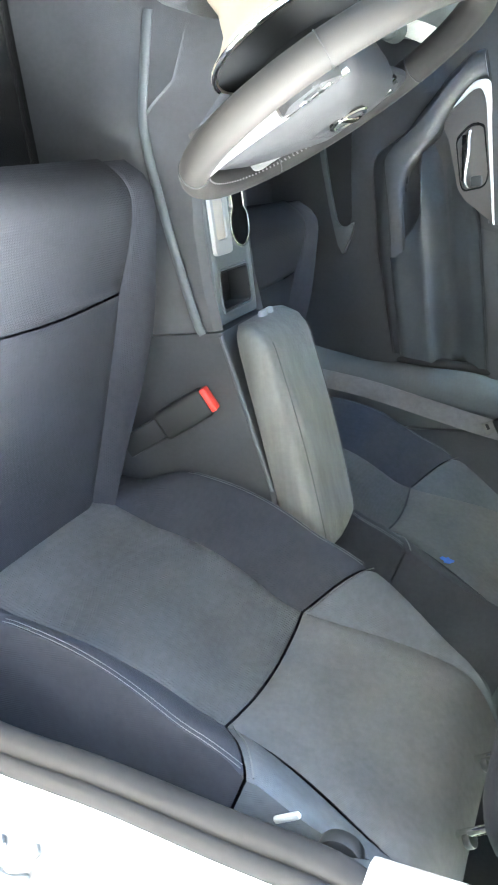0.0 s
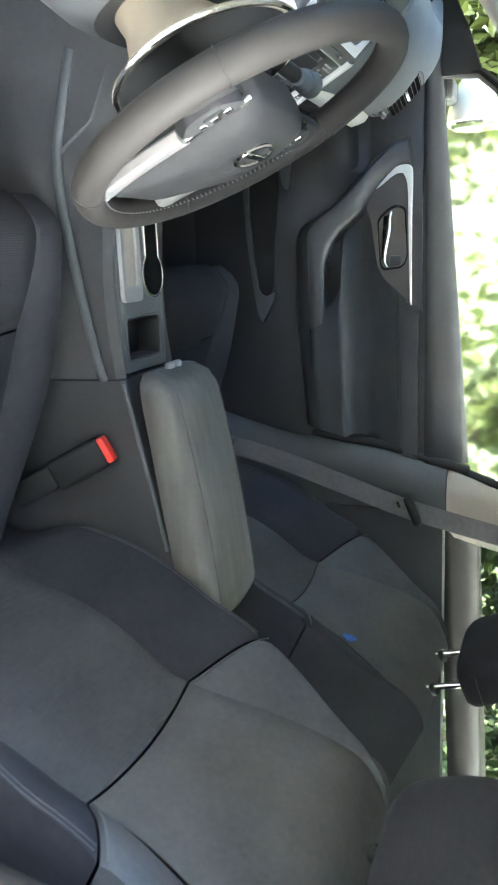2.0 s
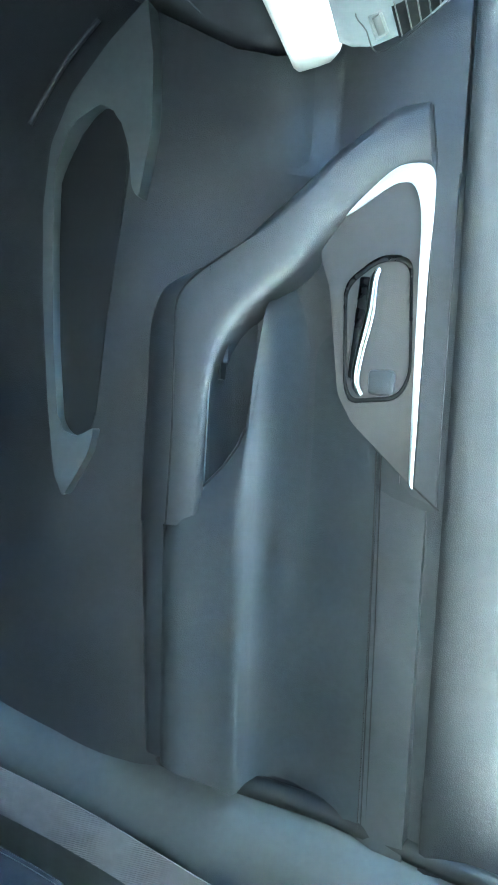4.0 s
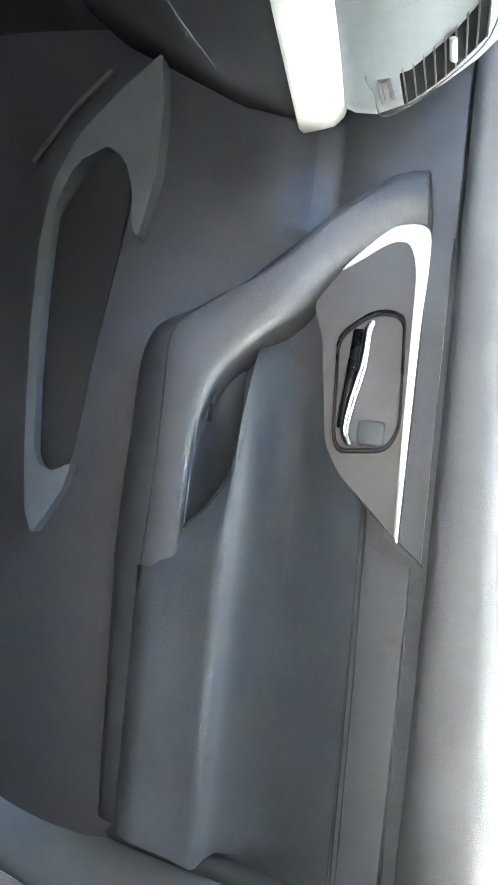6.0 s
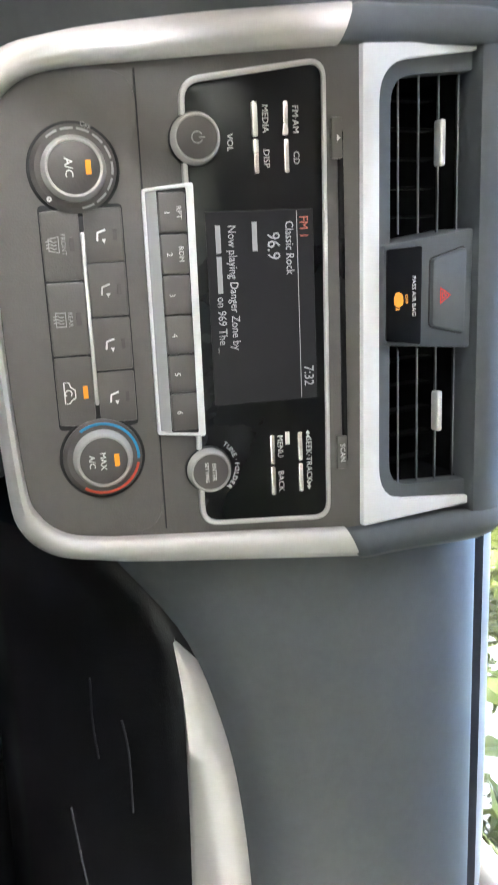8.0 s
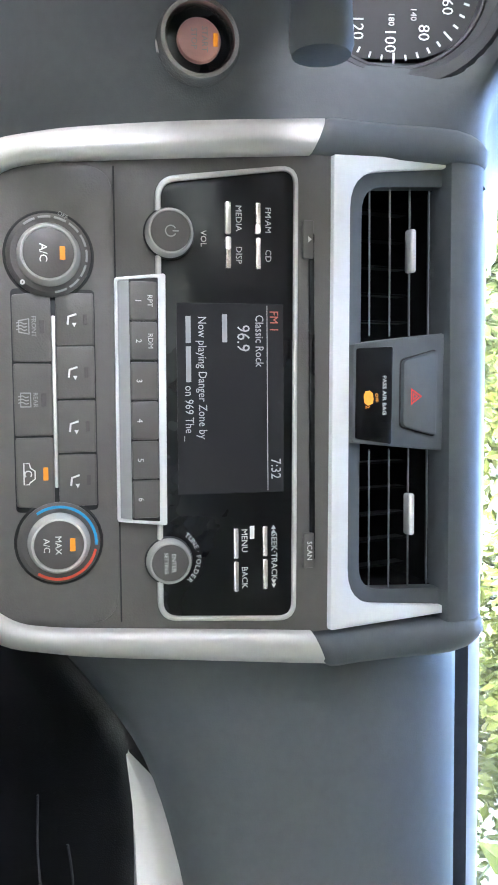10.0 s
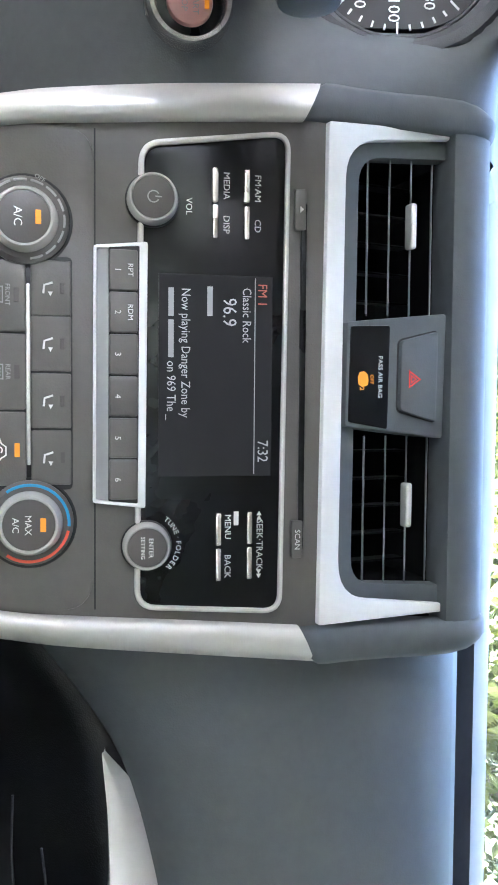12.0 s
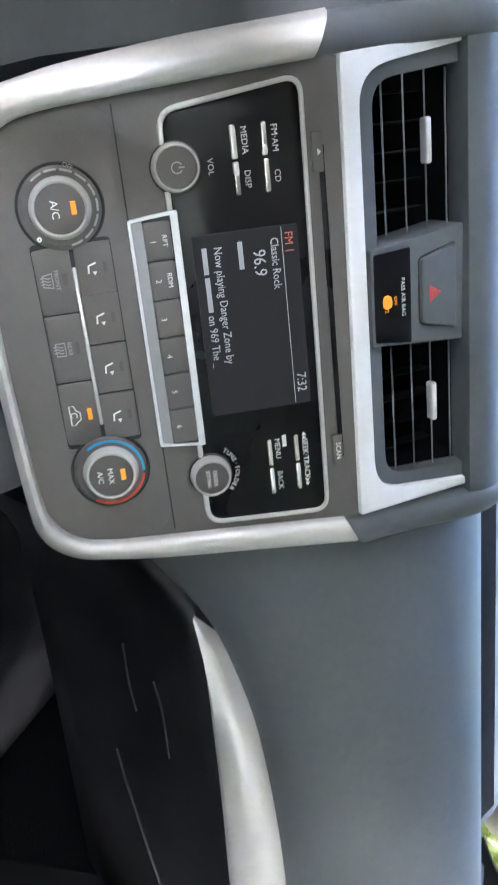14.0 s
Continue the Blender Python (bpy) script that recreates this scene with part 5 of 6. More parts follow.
deck = part("deck", frame_bar(round_poly([(-0.078, -0.145), (0.078, -0.145), (0.078, -0.414), (-0.078, -0.414)], 0.01), round_poly([(-0.058, -0.326), (0.058, -0.326), (0.058, -0.394), (-0.058, -0.394)], 0.01), 0.545, 0.58), PAD, console, "blue-grey upper deck")
bezel = part("shifter_bezel", frame_bar(round_poly([(-0.07, -0.06), (-0.005, -0.06), (-0.005, -0.30), (-0.07, -0.30)], 0.012), round_poly([(-0.06, -0.07), (-0.02, -0.07), (-0.02, -0.275), (-0.06, -0.275)], 0.008), 0.565, 0.587), SHIFT, console, "satin silver shifter surround")
part("shifter_gate", rbox((0.042, 0.21, 0.01), 0.003, 2, pose(-0.04, -0.172, 0.579)), BEIGE, bezel, "pale shift gate")


def keyhole(r, w, y0, y1, cx=0.037):
    """A round cup opening with a straight neck towards the dashboard."""
    a0 = math.asin(w / r)
    arc = [(cx + r * math.sin(a), y0 + r * math.cos(a)) for a in [a0 + (2 * math.pi - 2 * a0) * i / 30 for i in range(31)]]
    return arc + [(cx - w, y1 - 0.4 * w), (cx - 0.6 * w, y1), (cx + 0.6 * w, y1), (cx + w, y1 - 0.4 * w)]


cup = part("cup_holder", frame_bar(keyhole(0.0395, 0.026, -0.258, -0.15), keyhole(0.0345, 0.0215, -0.258, -0.155), 0.57, 0.587), CHROME, console, "chrome-rimmed cup holder")
# Flush black filling stands in for the shaded depth of the cup.
part("cup_shade", prism(keyhole(0.0347, 0.0217, -0.258, -0.1548), 0.57, 0.5815, 0), VOID, cup)
tray = part("tray", frame_bar(round_poly([(-0.062, -0.322), (0.062, -0.322), (0.062, -0.398), (-0.062, -0.398)], 0.012), round_poly([(-0.058, -0.326), (0.058, -0.326), (0.058, -0.394), (-0.058, -0.394)], 0.01), 0.56, 0.5825), PAD, console)
part("tray_wall", frame_bar(round_poly([(-0.0575, -0.3265), (0.0575, -0.3265), (0.0575, -0.3935), (-0.0575, -0.3935)], 0.01), round_poly([(-0.054, -0.33), (0.054, -0.33), (0.054, -0.39), (-0.054, -0.39)], 0.01), 0.538, 0.5805), BLACK, tray)
part("tray_floor", rbox((0.125, 0.08, 0.004), 0.001, 1, pose(0, -0.36, 0.538)), BLACK, tray)
arm = thing("armrest", "dark grey leather armrest lid with painted sheen streaks and stitched edges", "armrest")
rows = []
N_A = 28
for j in range(N_A + 1):
    t = j / N_A
    y = lerp(-0.412, -0.845, t)
    zb, zt = lerp(0.612, 0.67, t), lerp(0.668, 0.735, t) + 0.008 * math.sin(math.pi * t)
    e = min(t, 1 - t) * (0.43 / 0.045)
    k = 1.0 if e >= 1 else math.sqrt(max(0.0, 1 - (1 - e) ** 2))
    w = 0.098 - 0.022 * (1 - k)
    zt = lerp(zb + 0.012, zt, 0.25 + 0.75 * k)
    v = w + 0.007
    rows.append([Vector(p) for p in ((-w, y, zb), (-w - 0.002, y, zb + 0.012), (-w - 0.001, y, lerp(zb, zt, 0.6)), (-w + 0.006, y, zt - 0.012 * k), (-w + 0.02, y, zt - 0.003), (-w + 0.045, y, zt), (0, y, zt + 0.004), (v - 0.045, y, zt), (v - 0.02, y, zt - 0.003), (v - 0.006, y, zt - 0.012 * k), (v + 0.001, y, lerp(zb, zt, 0.6)), (v + 0.002, y, zb + 0.012), (v, y, zb), (0, y, zb - 0.002))])
lid = part("lid", loft(rows), LEATHER, arm, "stitched leather lid", angle=70)
for sx in (-1, 1):
    pts = []
    for j in range(2, N_A - 1):
        p = rows[j][4 if sx < 0 else 8]
        pts.append(p + Vector((0, 0, 0.0008)))
    part("stitching", sweep(pts, oval(0.0011, 0.0011, 6)), STITCH, lid)
for dx in (-0.008, 0.02):
    part("latch", rbox((0.02, 0.02, 0.012), 0.004, 2, pose(dx, -0.412, 0.628)), SHIFT, arm, "small metal latch")

# ---------------------------------------------------------------- right front door
door = thing("door_right", "dark grey passenger door lining with silver trim and chrome handle", "door", kind="structure")
M_D = Matrix(((0, 0, -1, 0.70), (-1, 0, 0, 0), (0, 1, 0, 0), (0, 0, 0, 1)))


def dp(pts):
    """Outline given as (y, z) on the door."""
    return [(-y, z) for y, z in pts]


SKIN = ((0.30, 0.735), (0.40, 0.715), (0.50, 0.70), (0.58, 0.695), (0.64, 0.70), (0.68, 0.715), (0.74, 0.735), (0.80, 0.742), (0.85, 0.735), (0.88, 0.728), (0.92, 0.726), (0.955, 0.726))
FRONT = ((0.30, 0.735), (0.45, 0.708), (0.6, 0.701), (0.7, 0.699), (0.768, 0.698), (0.8, 0.735), (0.955, 0.738))
rows = []
for i in range(57):
    z = 0.30 + 0.655 * i / 56
    rear = table(z, ((0.30, -0.645), (0.55, -0.68), (0.75, -0.72), (0.944, -0.765)))
    rows.append([(lerp(table(z, SKIN), table(z, FRONT), min(max((y + 0.12) / 0.09, 0.0), 1.0)) - 0.006 * math.sin(math.pi * min(max((0.14 - y) / 0.86, 0), 1)) , y, z) for y in [0.15 + (rear - 0.15) * j / 24 for j in range(25)]])
tagged(new("wall_door_jamb", mesh_of(rbox((0.03, 0.34, 0.75), 0.008, 2, pose(0.765, -0.78, 0.62, 8)), "jamb", RUBBER)), "black sealed door jamb behind the pillar trim", "wall", kind="structure")
part("lining", sheet(rows, 0.012), LOWER, door, "dark moulded lining", angle=60)
rows = []
for j in range(25):
    y = 0.30 - 1.05 * j / 24
    rise = 0.03 * (0.1 - y) / 0.85
    rows.append([(0.73, y, 0.9445), (0.706, y, 0.9465), (0.7055, y, 0.953), (0.713, y, 0.962 + rise * 0.5), (0.729, y, 0.972 + rise * 1.3), (0.744, y, 0.981 + rise * 2.1), (0.75, y, 0.981 + rise * 2.25), (0.755, y, 0.95)])
part("window_ledge", sheet(rows), LEDGE, door, "grey soft window ledge", angle=60)
rows = []
for j in range(13):
    y = -0.385 - 0.365 * j / 12
    rows.append([(0.735, y + 0.02, 0.876), (0.707, y + 0.02, 0.879), (0.702, y + 0.01, 0.9), (0.704, y, 0.93), (0.735, y, 0.9435)])
part("upper_panel", sheet(rows), PLASTIC, door, "plain upper panel with double seam", angle=60)
for dz in (0.0, 0.005):
    part("seam", sweep([(0.7035, -0.33, 0.884 - dz), (0.7035, -0.5, 0.889 - dz), (0.7045, -0.72, 0.893 - dz)], oval(0.0007, 0.0007, 6)), BLACK, door)
stitches = bmesh.new()
for k in range(84):
    f = k / 83
    piece = rbox((0.0014, 0.0032, 0.0013), 0, 1, pose(0.7028 + 0.001 * f, lerp(-0.333, -0.715, f), 0.8795 + 0.009 * f - 0.004 * f * f, 0, 0, 0))
    tmp = bpy.data.meshes.new("tmp")
    piece.to_mesh(tmp)
    piece.free()
    stitches.from_mesh(tmp)
    bpy.data.meshes.remove(tmp)
tagged(part("panel_stitching", stitches, BLACK, door, "dark stitching along the seam"), kind="stuff")
# handle plate with its silver edge
plate = [(-0.111, 0.815), (-0.083, 0.845), (-0.062, 0.87), (-0.0525, 0.894), (-0.058, 0.9165), (-0.25, 0.9165), (-0.362, 0.916), (-0.326, 0.878), (-0.303, 0.853), (-0.275, 0.837), (-0.171, 0.823), (-0.14, 0.812)]
hp = part("handle_plate", prism(round_poly(dp(plate), 0.008), -0.03, 0.0, 0.002, 2, M_D), PLATE, door, "grey-brown handle plate")
so = smooth_line([(-0.109, 0.813, 0), (-0.083, 0.843, 0), (-0.062, 0.868, 0), (-0.0515, 0.893, 0), (-0.056, 0.916, 0), (-0.09, 0.9195, 0), (-0.15, 0.9175, 0), (-0.25, 0.917, 0), (-0.364, 0.9165, 0)], 6)
si = smooth_line([(-0.112, 0.817, 0), (-0.092, 0.849, 0), (-0.074, 0.874, 0), (-0.0685, 0.888, 0), (-0.073, 0.9, 0), (-0.1, 0.9075, 0), (-0.16, 0.909, 0), (-0.25, 0.9105, 0), (-0.358, 0.9125, 0)], 6)
rows = [[(0.702, a.x, a.y), (0.697, a.x, a.y), (0.6955, lerp(a.x, b.x, 0.5), lerp(a.y, b.y, 0.5)), (0.697, b.x, b.y), (0.702, b.x, b.y)] for a, b in zip(so, si)]
part("silver_edge", sheet(rows), WHITE_SILVER, hp, "satin silver edge", angle=60)
rec_o = round_poly(dp([(-0.166, 0.837), (-0.137, 0.872), (-0.139, 0.903), (-0.255, 0.909), (-0.279, 0.898), (-0.284, 0.85), (-0.27, 0.843)]), 0.015)
rec_i = [(sum(q[0] for q in rec_o) / len(rec_o) + (p[0] - sum(q[0] for q in rec_o) / len(rec_o)) * 0.92, 0.875 + (p[1] - 0.875) * 0.9) for p in rec_o]
hr = part("handle_cup", frame_bar(rec_o, rec_i, -0.004, 0.0035, M_D), GLOSS, door, "black handle recess")
part("cup_floor", prism(rec_i, -0.003, 0.0008, 0, 1, M_D), PLATE, hr)
hand = smooth_line([(0.69, -0.153, 0.872), (0.686, -0.165, 0.868), (0.683, -0.2, 0.866), (0.684, -0.235, 0.859), (0.686, -0.262, 0.856), (0.69, -0.275, 0.862)], 6)
part("pull_lever", sweep(hand, oval(0.0045, 0.004, 12), up=(1, 0, 0), scale=[0.6 + 0.5 * math.sin(math.pi * i / 30) ** 0.5 for i in range(31)]), CHROME, hr, "chrome pull lever")
part("lever_back", rbox((0.006, 0.1, 0.012), 0.003, 2, pose(0.694, -0.21, 0.856, 4)), GLOSS, hr)
part("lock_button", rbox((0.012, 0.024, 0.026), 0.004, 2, pose(0.692, -0.262, 0.881)), PLASTIC, hr, "grey lock tab")
# front end panel: a slope that faces up, then a plain face
rows = []
for j in range(9):
    y = 0.16 - 0.22 * j / 8
    rows.append([(0.72, y, 0.764), (0.703, y, 0.768), (0.6955, y, 0.774), (0.6965, y, 0.7795), (0.701, y, 0.784), (0.72, y, 0.8125), (0.7222, y, 0.818), (0.721, y, 0.823), (0.7125, y, 0.838), (0.708, y, 0.86), (0.7055, y, 0.89), (0.706, y, 0.942), (0.73, y, 0.9435)])
part("front_panel", sheet(rows), PLASTIC, door, "plain front end panel", angle=40)
rows = []
for j in range(13):
    t = j / 12
    y = -0.058 - 0.312 * t
    e = 0.012 * max(0.0, t * 12 - 11)
    rows.append([(0.72, y, 0.9), (0.704, y + e, 0.904), (0.7035, y - 0.1 * e, 0.9165), (0.7045, y - e * 0.9, 0.94), (0.73, y - e, 0.9435)])
part("upper_band", sheet(rows), PLASTIC, door, "plain band between silver edge and ledge", angle=40)
part("panel_seam", sweep([(0.7025, -0.326, 0.8775), (0.7025, -0.361, 0.9155), (0.703, -0.383, 0.943)], oval(0.0011, 0.0011, 6), up=(1, 0, 0)), BLACK, door)
part("band_seam", sweep(smooth_line([(0.7045, 0.006, 0.9115), (0.7045, -0.03, 0.9165), (0.7038, -0.06, 0.9185), (0.703, -0.15, 0.9185), (0.703, -0.25, 0.918), (0.703, -0.362, 0.9175)], 5), oval(0.0008, 0.0008, 6), up=(1, 0, 0)), BLACK, door)
# pull bar sweeping down into the armrest
B_OUT = ((0.706, 0.010, 0.908), (0.700, 0.002, 0.878), (0.692, -0.024, 0.847), (0.684, -0.047, 0.822), (0.675, -0.074, 0.80), (0.664, -0.110, 0.766), (0.657, -0.146, 0.73),
         (0.655, -0.164, 0.694), (0.652, -0.179, 0.669), (0.650, -0.199, 0.659), (0.648, -0.226, 0.655), (0.646, -0.285, 0.656), (0.646, -0.34, 0.655), (0.648, -0.412, 0.655))
B_CREST = ((0.692, -0.006, 0.909), (0.687, -0.014, 0.88), (0.679, -0.038, 0.85), (0.670, -0.062, 0.826), (0.660, -0.088, 0.805), (0.651, -0.122, 0.771), (0.645, -0.151, 0.728),
           (0.641, -0.171, 0.703), (0.638, -0.188, 0.690), (0.636, -0.206, 0.687), (0.635, -0.24, 0.688), (0.634, -0.3, 0.690), (0.634, -0.345, 0.690), (0.636, -0.412, 0.688))
B_IN = ((0.699, -0.05, 0.914), (0.697, -0.054, 0.885), (0.693, -0.074, 0.858), (0.688, -0.097, 0.835), (0.680, -0.121, 0.817), (0.668, -0.150, 0.798), (0.656, -0.178, 0.766),
        (0.648, -0.2, 0.746), (0.644, -0.22, 0.732), (0.641, -0.242, 0.724), (0.640, -0.268, 0.720), (0.639, -0.3, 0.7185), (0.639, -0.335, 0.7185), (0.640, -0.412, 0.7195))
b_out, b_crest, b_in = (smooth_line(p, 5) for p in (B_OUT, B_CREST, B_IN))
rows = []
for i, (o, c, n) in enumerate(zip(b_out, b_crest, b_in)):
    k = min(max((i - 24) / 10, 0.0), 1.0)             # behind the bend the section is a flat face with crisp edges
    rows.append([Vector((0.728, o.y + 0.004, o.z - 0.004)), o + Vector((0.02, 0.003, -0.003)), o + Vector((0.005, 0.001, -0.001)), o + Vector((-0.001, -0.001, 0.002)), o.lerp(c, 0.45) + Vector((-0.003, 0, 0)), o.lerp(c, 0.85) + Vector((-0.0025 + 0.001 * k, 0, 0)), c,
                 c.lerp(n, 0.22) + Vector((-0.0045 + 0.003 * k, 0, 0)), c.lerp(n, 0.5) + Vector((-0.006 + 0.004 * k, 0, 0)), c.lerp(n, 0.8) + Vector((-0.004 + 0.0025 * k, 0, 0)), n.lerp(c, 0.05) + Vector((-0.001, 0, 0)), n + Vector((0.004, -0.002, 0.001)), n + Vector((0.015, -0.004, 0.001)), Vector((0.742, n.y - 0.006, n.z + 0.002))])
part("pull_bar", loft(rows), PLASTIC, door, "dark pull bar flowing into the armrest", angle=60)
part("bar_seam", sweep([p + Vector((-0.0012, 0.0008, -0.0008)) for p in b_crest[29:66]], oval(0.0011, 0.0011, 6), up=(1, 0, 0)), BLACK, door)
rows = []
for j in range(13):
    y = -0.41 - 0.235 * j / 12
    z = 0.655 + 0.017 * j / 12
    rows.append([(0.728, y, z - 0.012), (0.672, y, z - 0.005), (0.653, y, z), (0.645, y, z + 0.006), (0.64, y, z + 0.017), (0.6385, y, z + 0.028), (0.66, y, z + 0.031)])
part("armrest_side", sheet(rows), PLASTIC, door, "dark lower face of the armrest", angle=60)
rows = []
for j in range(25):
    t = j / 24
    y = -0.385
    up = 0.010 * t
    inn = 0.012 * max(0, 1 - t * 5) ** 2
    lead = 0.105                                  # the front edge runs up and forward
    prof = ((0.665, 0.679, -0.022), (0.644, 0.681, -0.022), (0.6355, 0.6845, -0.022), (0.6315, 0.69, -0.02), (0.6295, 0.697, -0.013), (0.63, 0.704, -0.004), (0.636, 0.722, 0.014), (0.641, 0.738, 0.033), (0.6415, 0.75, 0.052), (0.643, 0.757, 0.07), (0.65, 0.76, 0.12), (0.675, 0.762, 0.19), (0.7, 0.768, 0.225), (0.718, 0.784, 0.245), (0.7245, 0.803, 0.245), (0.72, 0.822, 0.235), (0.71, 0.843, 0.2), (0.7035, 0.866, 0.14), (0.7045, 0.882, 0.09), (0.735, 0.886, 0.09))
    rows.append([(x + inn, y - (0.262 + 0.065 * (z - 0.68) / 0.2) * t + f * (1 - t), z + up * (1 if z < 0.85 else 0.3)) for x, z, f in prof])
rows.append([(max(x, 0.735), y - 0.004, z) for x, y, z in rows[-1]])
part("armrest_pad", sheet(rows), CLOTH_DOOR, door, "padded dark armrest", angle=70)
part("front_seam", sweep([Vector(p) + Vector((-0.0005, 0.0006, 0)) for p in rows[0][1:10]], oval(0.0013, 0.0013, 8), up=(0.3, 1, 0.2)), BLACK, door)
sw = part("switch_plate", sheet([[(0.642, y, 0.7165), (0.655, y, 0.719), (0.672, y, 0.721), (0.69, y, 0.724), (0.699, y, 0.73), (0.708, y, 0.742), (0.73, y, 0.752)] for y in [-0.16 - 0.25 * j / 8 for j in range(9)]]), PLASTIC, door, "dark switch plate", angle=60)
part("switch_bed", rbox((0.017, 0.06, 0.004), 0.0015, 2, pose(0.678, -0.238, 0.7225)), BLACK, sw, "black switch recess")
part("window_switch", rbox((0.009, 0.03, 0.008), 0.003, 2, pose(0.678, -0.236, 0.726)), PLASTIC, sw, "dark window switch")
part("plate_seam", sweep([(0.6475, -0.235, 0.7205), (0.647, -0.3, 0.7205), (0.647, -0.39, 0.7205)], oval(0.0009, 0.0009, 6)), PAD, sw)
# map pocket and speaker shield, on a bulge of the lower lining
shield_edge = ((0.108, 0.630), (0.063, 0.588), (0.016, 0.551), (-0.035, 0.53), (-0.1, 0.524), (-0.19, 0.528), (-0.30, 0.539), (-0.375, 0.55), (-0.4, 0.561), (-0.375, 0.575), (-0.35, 0.588),
               (-0.322, 0.594), (-0.332, 0.58), (-0.335, 0.564), (-0.32, 0.552), (-0.24, 0.543), (-0.14, 0.537), (-0.06, 0.536), (-0.015, 0.552), (0.007, 0.585), (-0.008, 0.605), (-0.04, 0.617), (-0.08, 0.622), (-0.092, 0.63), (-0.02, 0.641), (0.046, 0.639))
# Lining plastic made paler, for the light on its upward lip.
part("pocket_rim", prism(round_poly(dp(shield_edge), 0.008, 3), -0.02, 0.039, 0.009, 4, M_D), PAD, door, "pocket rim and speaker shield toned pale as if lit", angle=50)
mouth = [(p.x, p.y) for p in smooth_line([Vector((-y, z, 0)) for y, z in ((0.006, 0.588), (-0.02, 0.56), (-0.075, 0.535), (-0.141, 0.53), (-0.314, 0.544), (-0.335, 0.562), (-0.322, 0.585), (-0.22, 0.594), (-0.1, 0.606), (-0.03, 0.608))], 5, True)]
# Raised black slab in place of the shade inside the pocket.
part("pocket_shade", prism(mouth, -0.02, 0.024, 0.001, 1, M_D), BLACK, door, "black slab for the shade in the map pocket")
part("shield_line", sweep(smooth_line([(0.672, -0.01, 0.498), (0.672, 0.05, 0.535), (0.676, 0.095, 0.57)], 5), oval(0.003, 0.003, 8), up=(1, 0, 0)), PLASTIC, door)
pane = part("pane", sheet([[(0.757 - 0.12 * t, y, 0.985 + 0.33 * t) for y in (0.16 - 0.42 * t, -0.3, -0.78)] for t in (0, 0.5, 1)], 0.004), DUSTY, door, "dusty clear window pane")
pane.visible_shadow = False
part("sail_panel", prism(dp([(0.36, 0.975), (0.13, 0.975), (0.13, 1.065), (0.22, 1.035)]), -0.06, -0.035, 0.004, 2, M_D), BLACK, door, "black mirror sail panel")
part("frame_front", sweep([(0.752, 0.14, 0.98), (0.747, 0.13, 1.06), (0.70, -0.02, 1.22), (0.655, -0.2, 1.32)], oval(0.012, 0.014, 10), up=(1, 0, 0)), RUBBER, door)
part("frame_rear", sweep([(0.75, -0.765, 1.0), (0.70, -0.8, 1.15), (0.645, -0.82, 1.32)], oval(0.012, 0.02, 10), up=(1, 0, 0)), RUBBER, door)
mirror = thing("door_mirror", "pale outside mirror on a folded arm", "mirror")
mloops = []
for t in range(9):
    k = t / 8
    sw_ = math.sin(math.pi * (0.12 + 0.88 * (1 - k))) ** 0.5 if k > 0.0 else 0.6
    mloops.append([Vector((0.93 + px, 0.05 + 0.10 * k, 1.03 + pz)) for px, pz in oval(0.1 * (1 - 0.5 * k ** 2), 0.062 * (1 - 0.5 * k ** 2), 24, 3)])
part("shell", loft(mloops), PAINT, mirror, "white mirror shell", angle=60)
part("glass", prism([(x, y) for x, y in oval(0.09, 0.054, 24, 3)], 0, 0.004, 0.001, 2, pose(0.93, 0.047, 1.03, 90)), CHROME, mirror, "mirror glass")
part("arm", rbox((0.1, 0.05, 0.03), 0.01, 2, pose(0.81, 0.11, 0.985)), BLACK, mirror)

# seat belt on the right pillar
belt = thing("seat_belt", "grey seat belt webbing hanging on centre pillar", "seat belt")
strap = smooth_line([(0.642, -0.70, 0.46), (0.640, -0.735, 0.6), (0.636, -0.785, 0.75), (0.640, -0.838, 0.9), (0.642, -0.872, 1.03), (0.636, -0.898, 1.15)], 6)
part("webbing", sweep(strap, [(-0.024, -0.0008), (0.024, -0.0008), (0.024, 0.0008), (-0.024, 0.0008)], up=(1, 0.0, 0.0)), WEBBING, belt)
tg = part("tongue", loft([[Vector((px, yy, pz)) for px, pz in oval(0.008 * k, 0.011 * k, 16, 2.6)] for yy, k in ((-0.037, 0.5), (-0.034, 0.9), (-0.02, 1.0), (0.02, 1.0), (0.034, 0.9), (0.037, 0.5))], m=pose(0.634, -0.846, 0.93, -22)), BLACK, belt, "black belt tongue")
part("tongue_plate", rbox((0.003, 0.03, 0.03), 0.001, 1, pose(0.632, -0.833, 0.902, -22)), STEEL, tg)
part("tongue_slot", rbox((0.0036, 0.016, 0.008), 0.001, 1, pose(0.6318, -0.831, 0.897, -22)), BLACK, tg)
part("floor_anchor", rbox((0.014, 0.05, 0.07), 0.006, 2, pose(0.645, -0.69, 0.44, -20)), BLACK, belt, "black lower belt anchor")
gd = part("upper_guide", rbox((0.016, 0.07, 0.02), 0.006, 2, pose(0.64, -0.89, 1.16, 10)), BEIGE, belt, "beige belt guide")

# ---------------------------------------------------------------- outside
gnd = []
for i in range(41):
    t = i / 40
    gnd.append([(math.copysign(abs(a) ** 3, a) * 600, math.copysign(abs(2 * t - 1) ** 3, 2 * t - 1) * 600, 0.0) for a in [-1 + 2 * k / 40 for k in range(41)]])
tagged(new("ground", mesh_of(sheet(gnd), "ground", GROUND)), "sunlit dry grass ground", "ground", kind="structure")
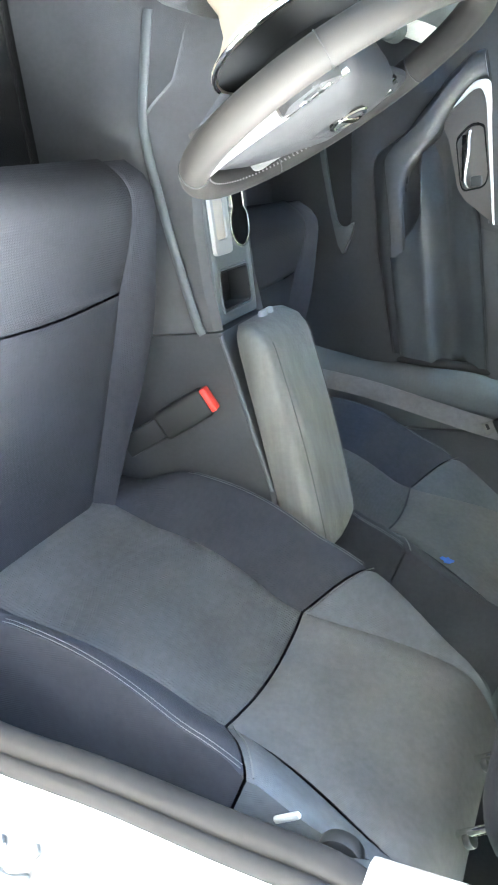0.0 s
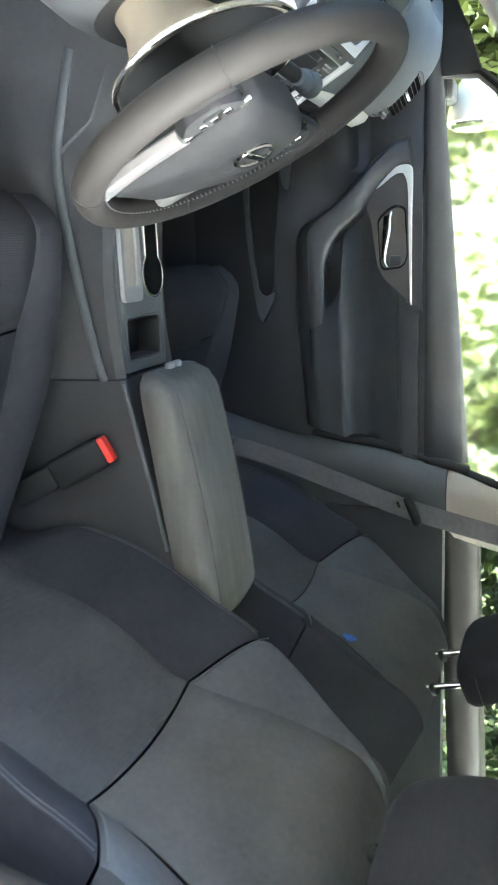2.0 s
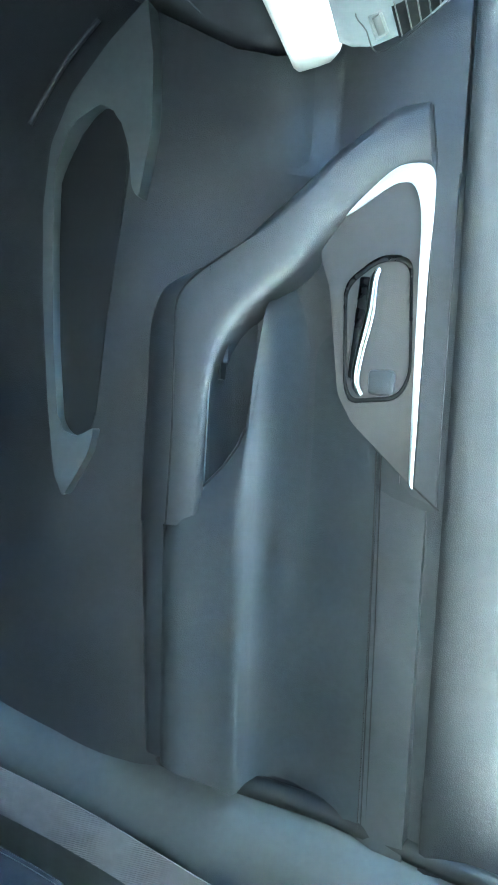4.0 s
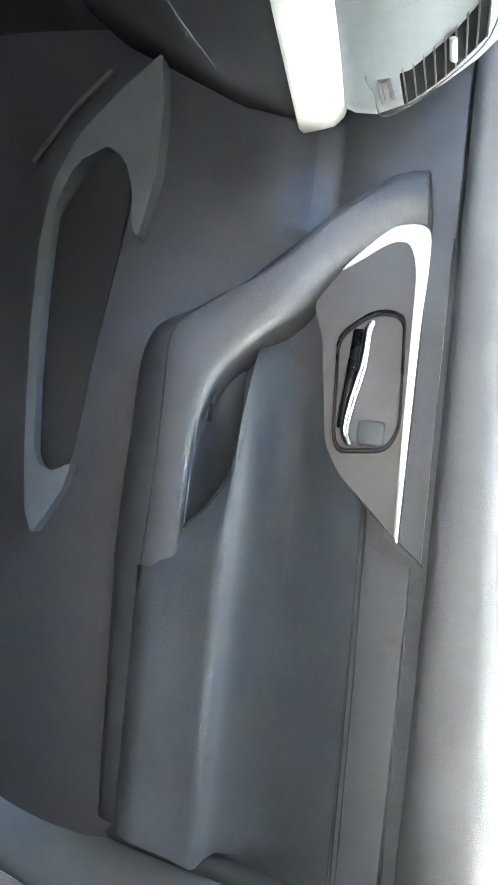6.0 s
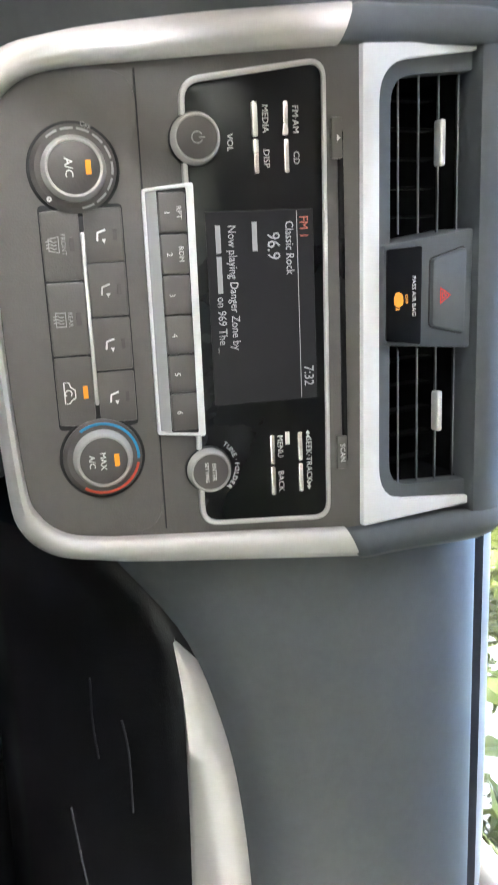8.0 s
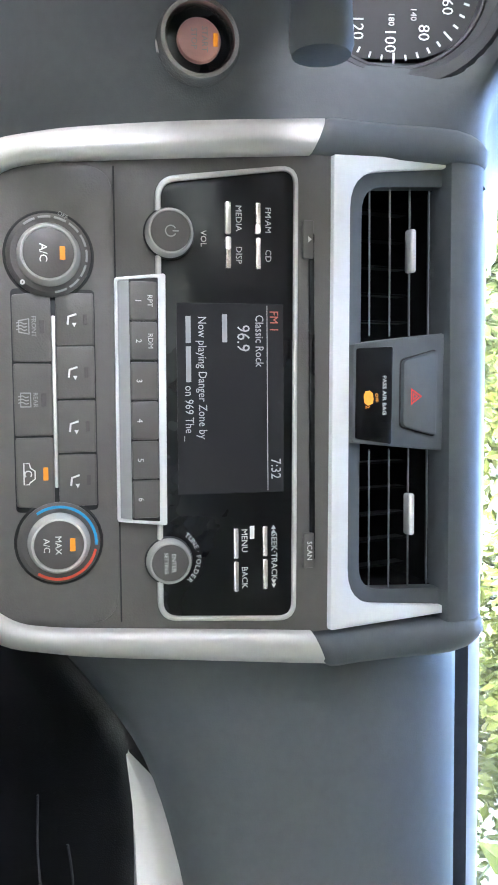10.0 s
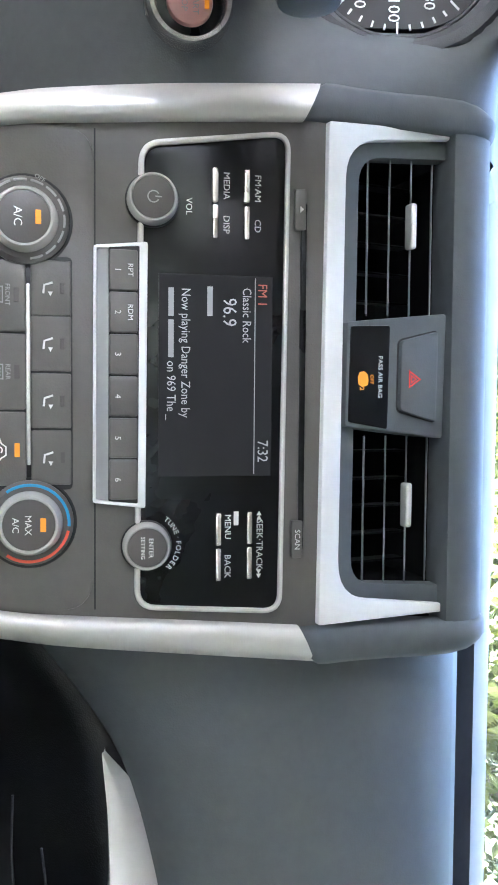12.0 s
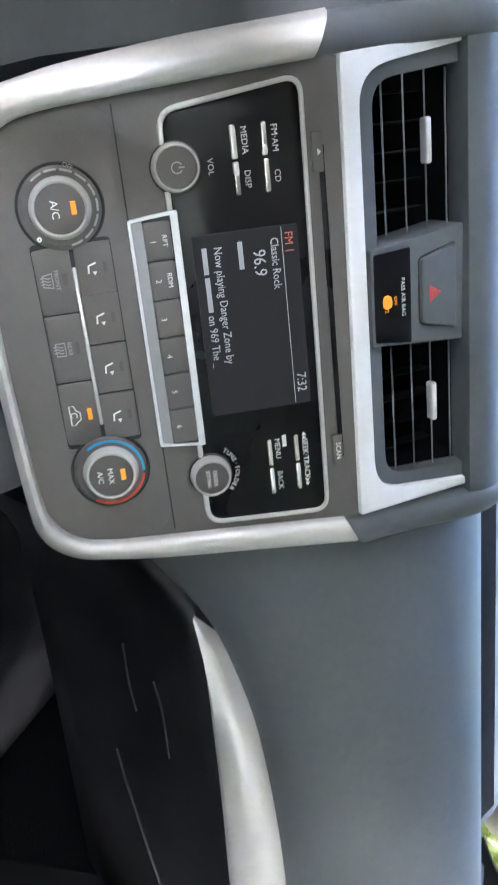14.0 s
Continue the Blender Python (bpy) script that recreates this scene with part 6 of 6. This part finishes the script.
tagged(new("pavement", mesh_of(rbox((5.0, 30.0, 0.02), 0.004, 1, pose(-1.4, 0, 0.006)), "drive", ASPHALT)), "pale concrete driveway under the car", "driveway", kind="structure")


def leaf_cloud(name, label, centre, size, count, mat, seed, leaf=0.09):
    rnd = random.Random(seed)
    verts, faces = [], []
    lobes = [(Vector((rnd.uniform(-1, 1), rnd.uniform(-1, 1), rnd.uniform(-0.9, 1))), rnd.uniform(0.35, 0.75)) for _ in range(9)]
    for _ in range(count):
        c, r = lobes[rnd.randrange(9)]
        d = Vector((rnd.gauss(0, 1), rnd.gauss(0, 1), rnd.gauss(0, 1))).normalized() * r * rnd.uniform(0.55, 1.05)
        p = Vector(((c.x + d.x) * size[0], (c.y + d.y) * size[1], (c.z + d.z) * size[2]))
        q = Euler((rnd.uniform(0, 6.3), rnd.uniform(0, 6.3), rnd.uniform(0, 6.3))).to_matrix()
        l = leaf * rnd.uniform(0.6, 1.5)
        k = len(verts)
        for v in ((-0.5, 0, 0), (0, -0.28, 0.06), (0.5, 0, 0), (0, 0.28, 0.06)):
            verts.append(p + q @ (Vector(v) * l))
        faces.append((k, k + 1, k + 2, k + 3))
    me = bpy.data.meshes.new(name)
    me.from_pydata(verts, [], faces)
    me.materials.append(mat)
    ob = new(name, me)
    ob.matrix_basis = Matrix.Translation(centre)
    return ob


def tree(x, y, h, seed, mat, spread=0.3, count=5000, leaf=0.16, tall=0.33, mid=0.6):
    rnd = random.Random(seed)
    t = thing("tree", "leafy green roadside tree in sunlight", "tree", "trees beyond the car")
    t.matrix_basis = pose(x, y, 0)
    trunk = smooth_line([(0, 0, -0.1), (rnd.uniform(-0.1, 0.1), rnd.uniform(-0.1, 0.1), h * 0.3), (rnd.uniform(-0.3, 0.3), rnd.uniform(-0.3, 0.3), h * 0.7)], 5)
    part("trunk", sweep(trunk, oval(0.16, 0.16, 10), up=(0, 1, 0), scale=[1 - 0.07 * i for i in range(len(trunk))]), BARK, t)
    for k in range(4):
        a = rnd.uniform(0, 6.3)
        part("limb", sweep(smooth_line([(0, 0, h * (0.3 + 0.1 * k)), (math.cos(a) * 0.7, math.sin(a) * 0.7, h * (0.45 + 0.1 * k)), (math.cos(a) * 1.4, math.sin(a) * 1.4, h * (0.52 + 0.1 * k))], 4), oval(0.05, 0.05, 8), up=(0, 0.3, 1)), BARK, t)
    cr = leaf_cloud("crown", "", (0, 0, h * mid), (h * spread, h * spread, h * tall), count, mat, seed, leaf)
    cr.parent = t
    return t


for i, (x, y, h) in enumerate(((6.2, -3, 6.5), (6.5, 1.0, 7), (6.4, 4.6, 7), (3.4, 7.0, 4.4), (-0.6, 8.0, 4.2), (-4.6, 7.5, 4.2), (6.6, -7, 7), (11, -11, 6.5), (12, 9, 8), (9, 3, 8))):
    tree(x, y, h, 20 + i, LEAF if i % 2 else LEAF_DARK)
# Added trees whose tall crowns cut the skylight on the right ledge.
for i, (x, y, h) in enumerate(((5.0, -1.6, 9.0), (5.2, 3.2, 9.0))):
    tree(x, y, h, 40 + i, LEAF_DARK, 0.25, 8000, 0.28)
for i, (x, y, sx, sy, sz) in enumerate(((4.4, -3.4, 0.8, 1.5, 1.5), (4.6, -0.8, 0.8, 1.5, 1.6), (4.5, 1.9, 0.8, 1.5, 1.5), (4.7, 4.6, 0.9, 1.6, 1.5), (3.4, 6.4, 1.4, 1.0, 1.3), (1.0, 6.8, 1.5, 0.9, 1.2), (-1.8, 6.9, 1.5, 0.9, 1.2), (4.5, -6.2, 0.9, 1.6, 1.5))):
    sh = leaf_cloud("shrub", "", (x, y, sz * 0.95), (sx, sy, sz), 8000, LEAF if i % 3 else LEAF_DARK, 60 + i, 0.11)
    tagged(sh, "yellow-green garden shrub in bright sun", "shrub", "shrubs beyond the car")
post = thing("garden_post", "white painted post among the shrubs", "post")
part("shaft", rbox((0.1, 0.1, 2.6), 0.01, 2, pose(3.1, -0.1, 1.3)), POST_WHITE, post)
part("cap", rbox((0.13, 0.13, 0.04), 0.01, 2, pose(3.1, -0.1, 2.62)), POST_WHITE, post)
# Two more added crowns, there to block the sky over the passenger side.
tree(4.9, 0.6, 9.0, 95, LEAF_DARK, 0.3, 11000, 0.3, 0.17, 0.68)
tree(5.2, -4.4, 9.0, 97, LEAF_DARK, 0.3, 11000, 0.3, 0.2, 0.62)
# an unseen wall, added to block the sky light on the driver's side
tagged(new("wall_sky_block", mesh_of(rbox((0.25, 10.6, 4.2), 0.01, 1, pose(-2.7, 3.2, 2.1)), "sky_block", WALL_PAINT)), "plain added wall blocking sky at the driver side", "wall", kind="structure")
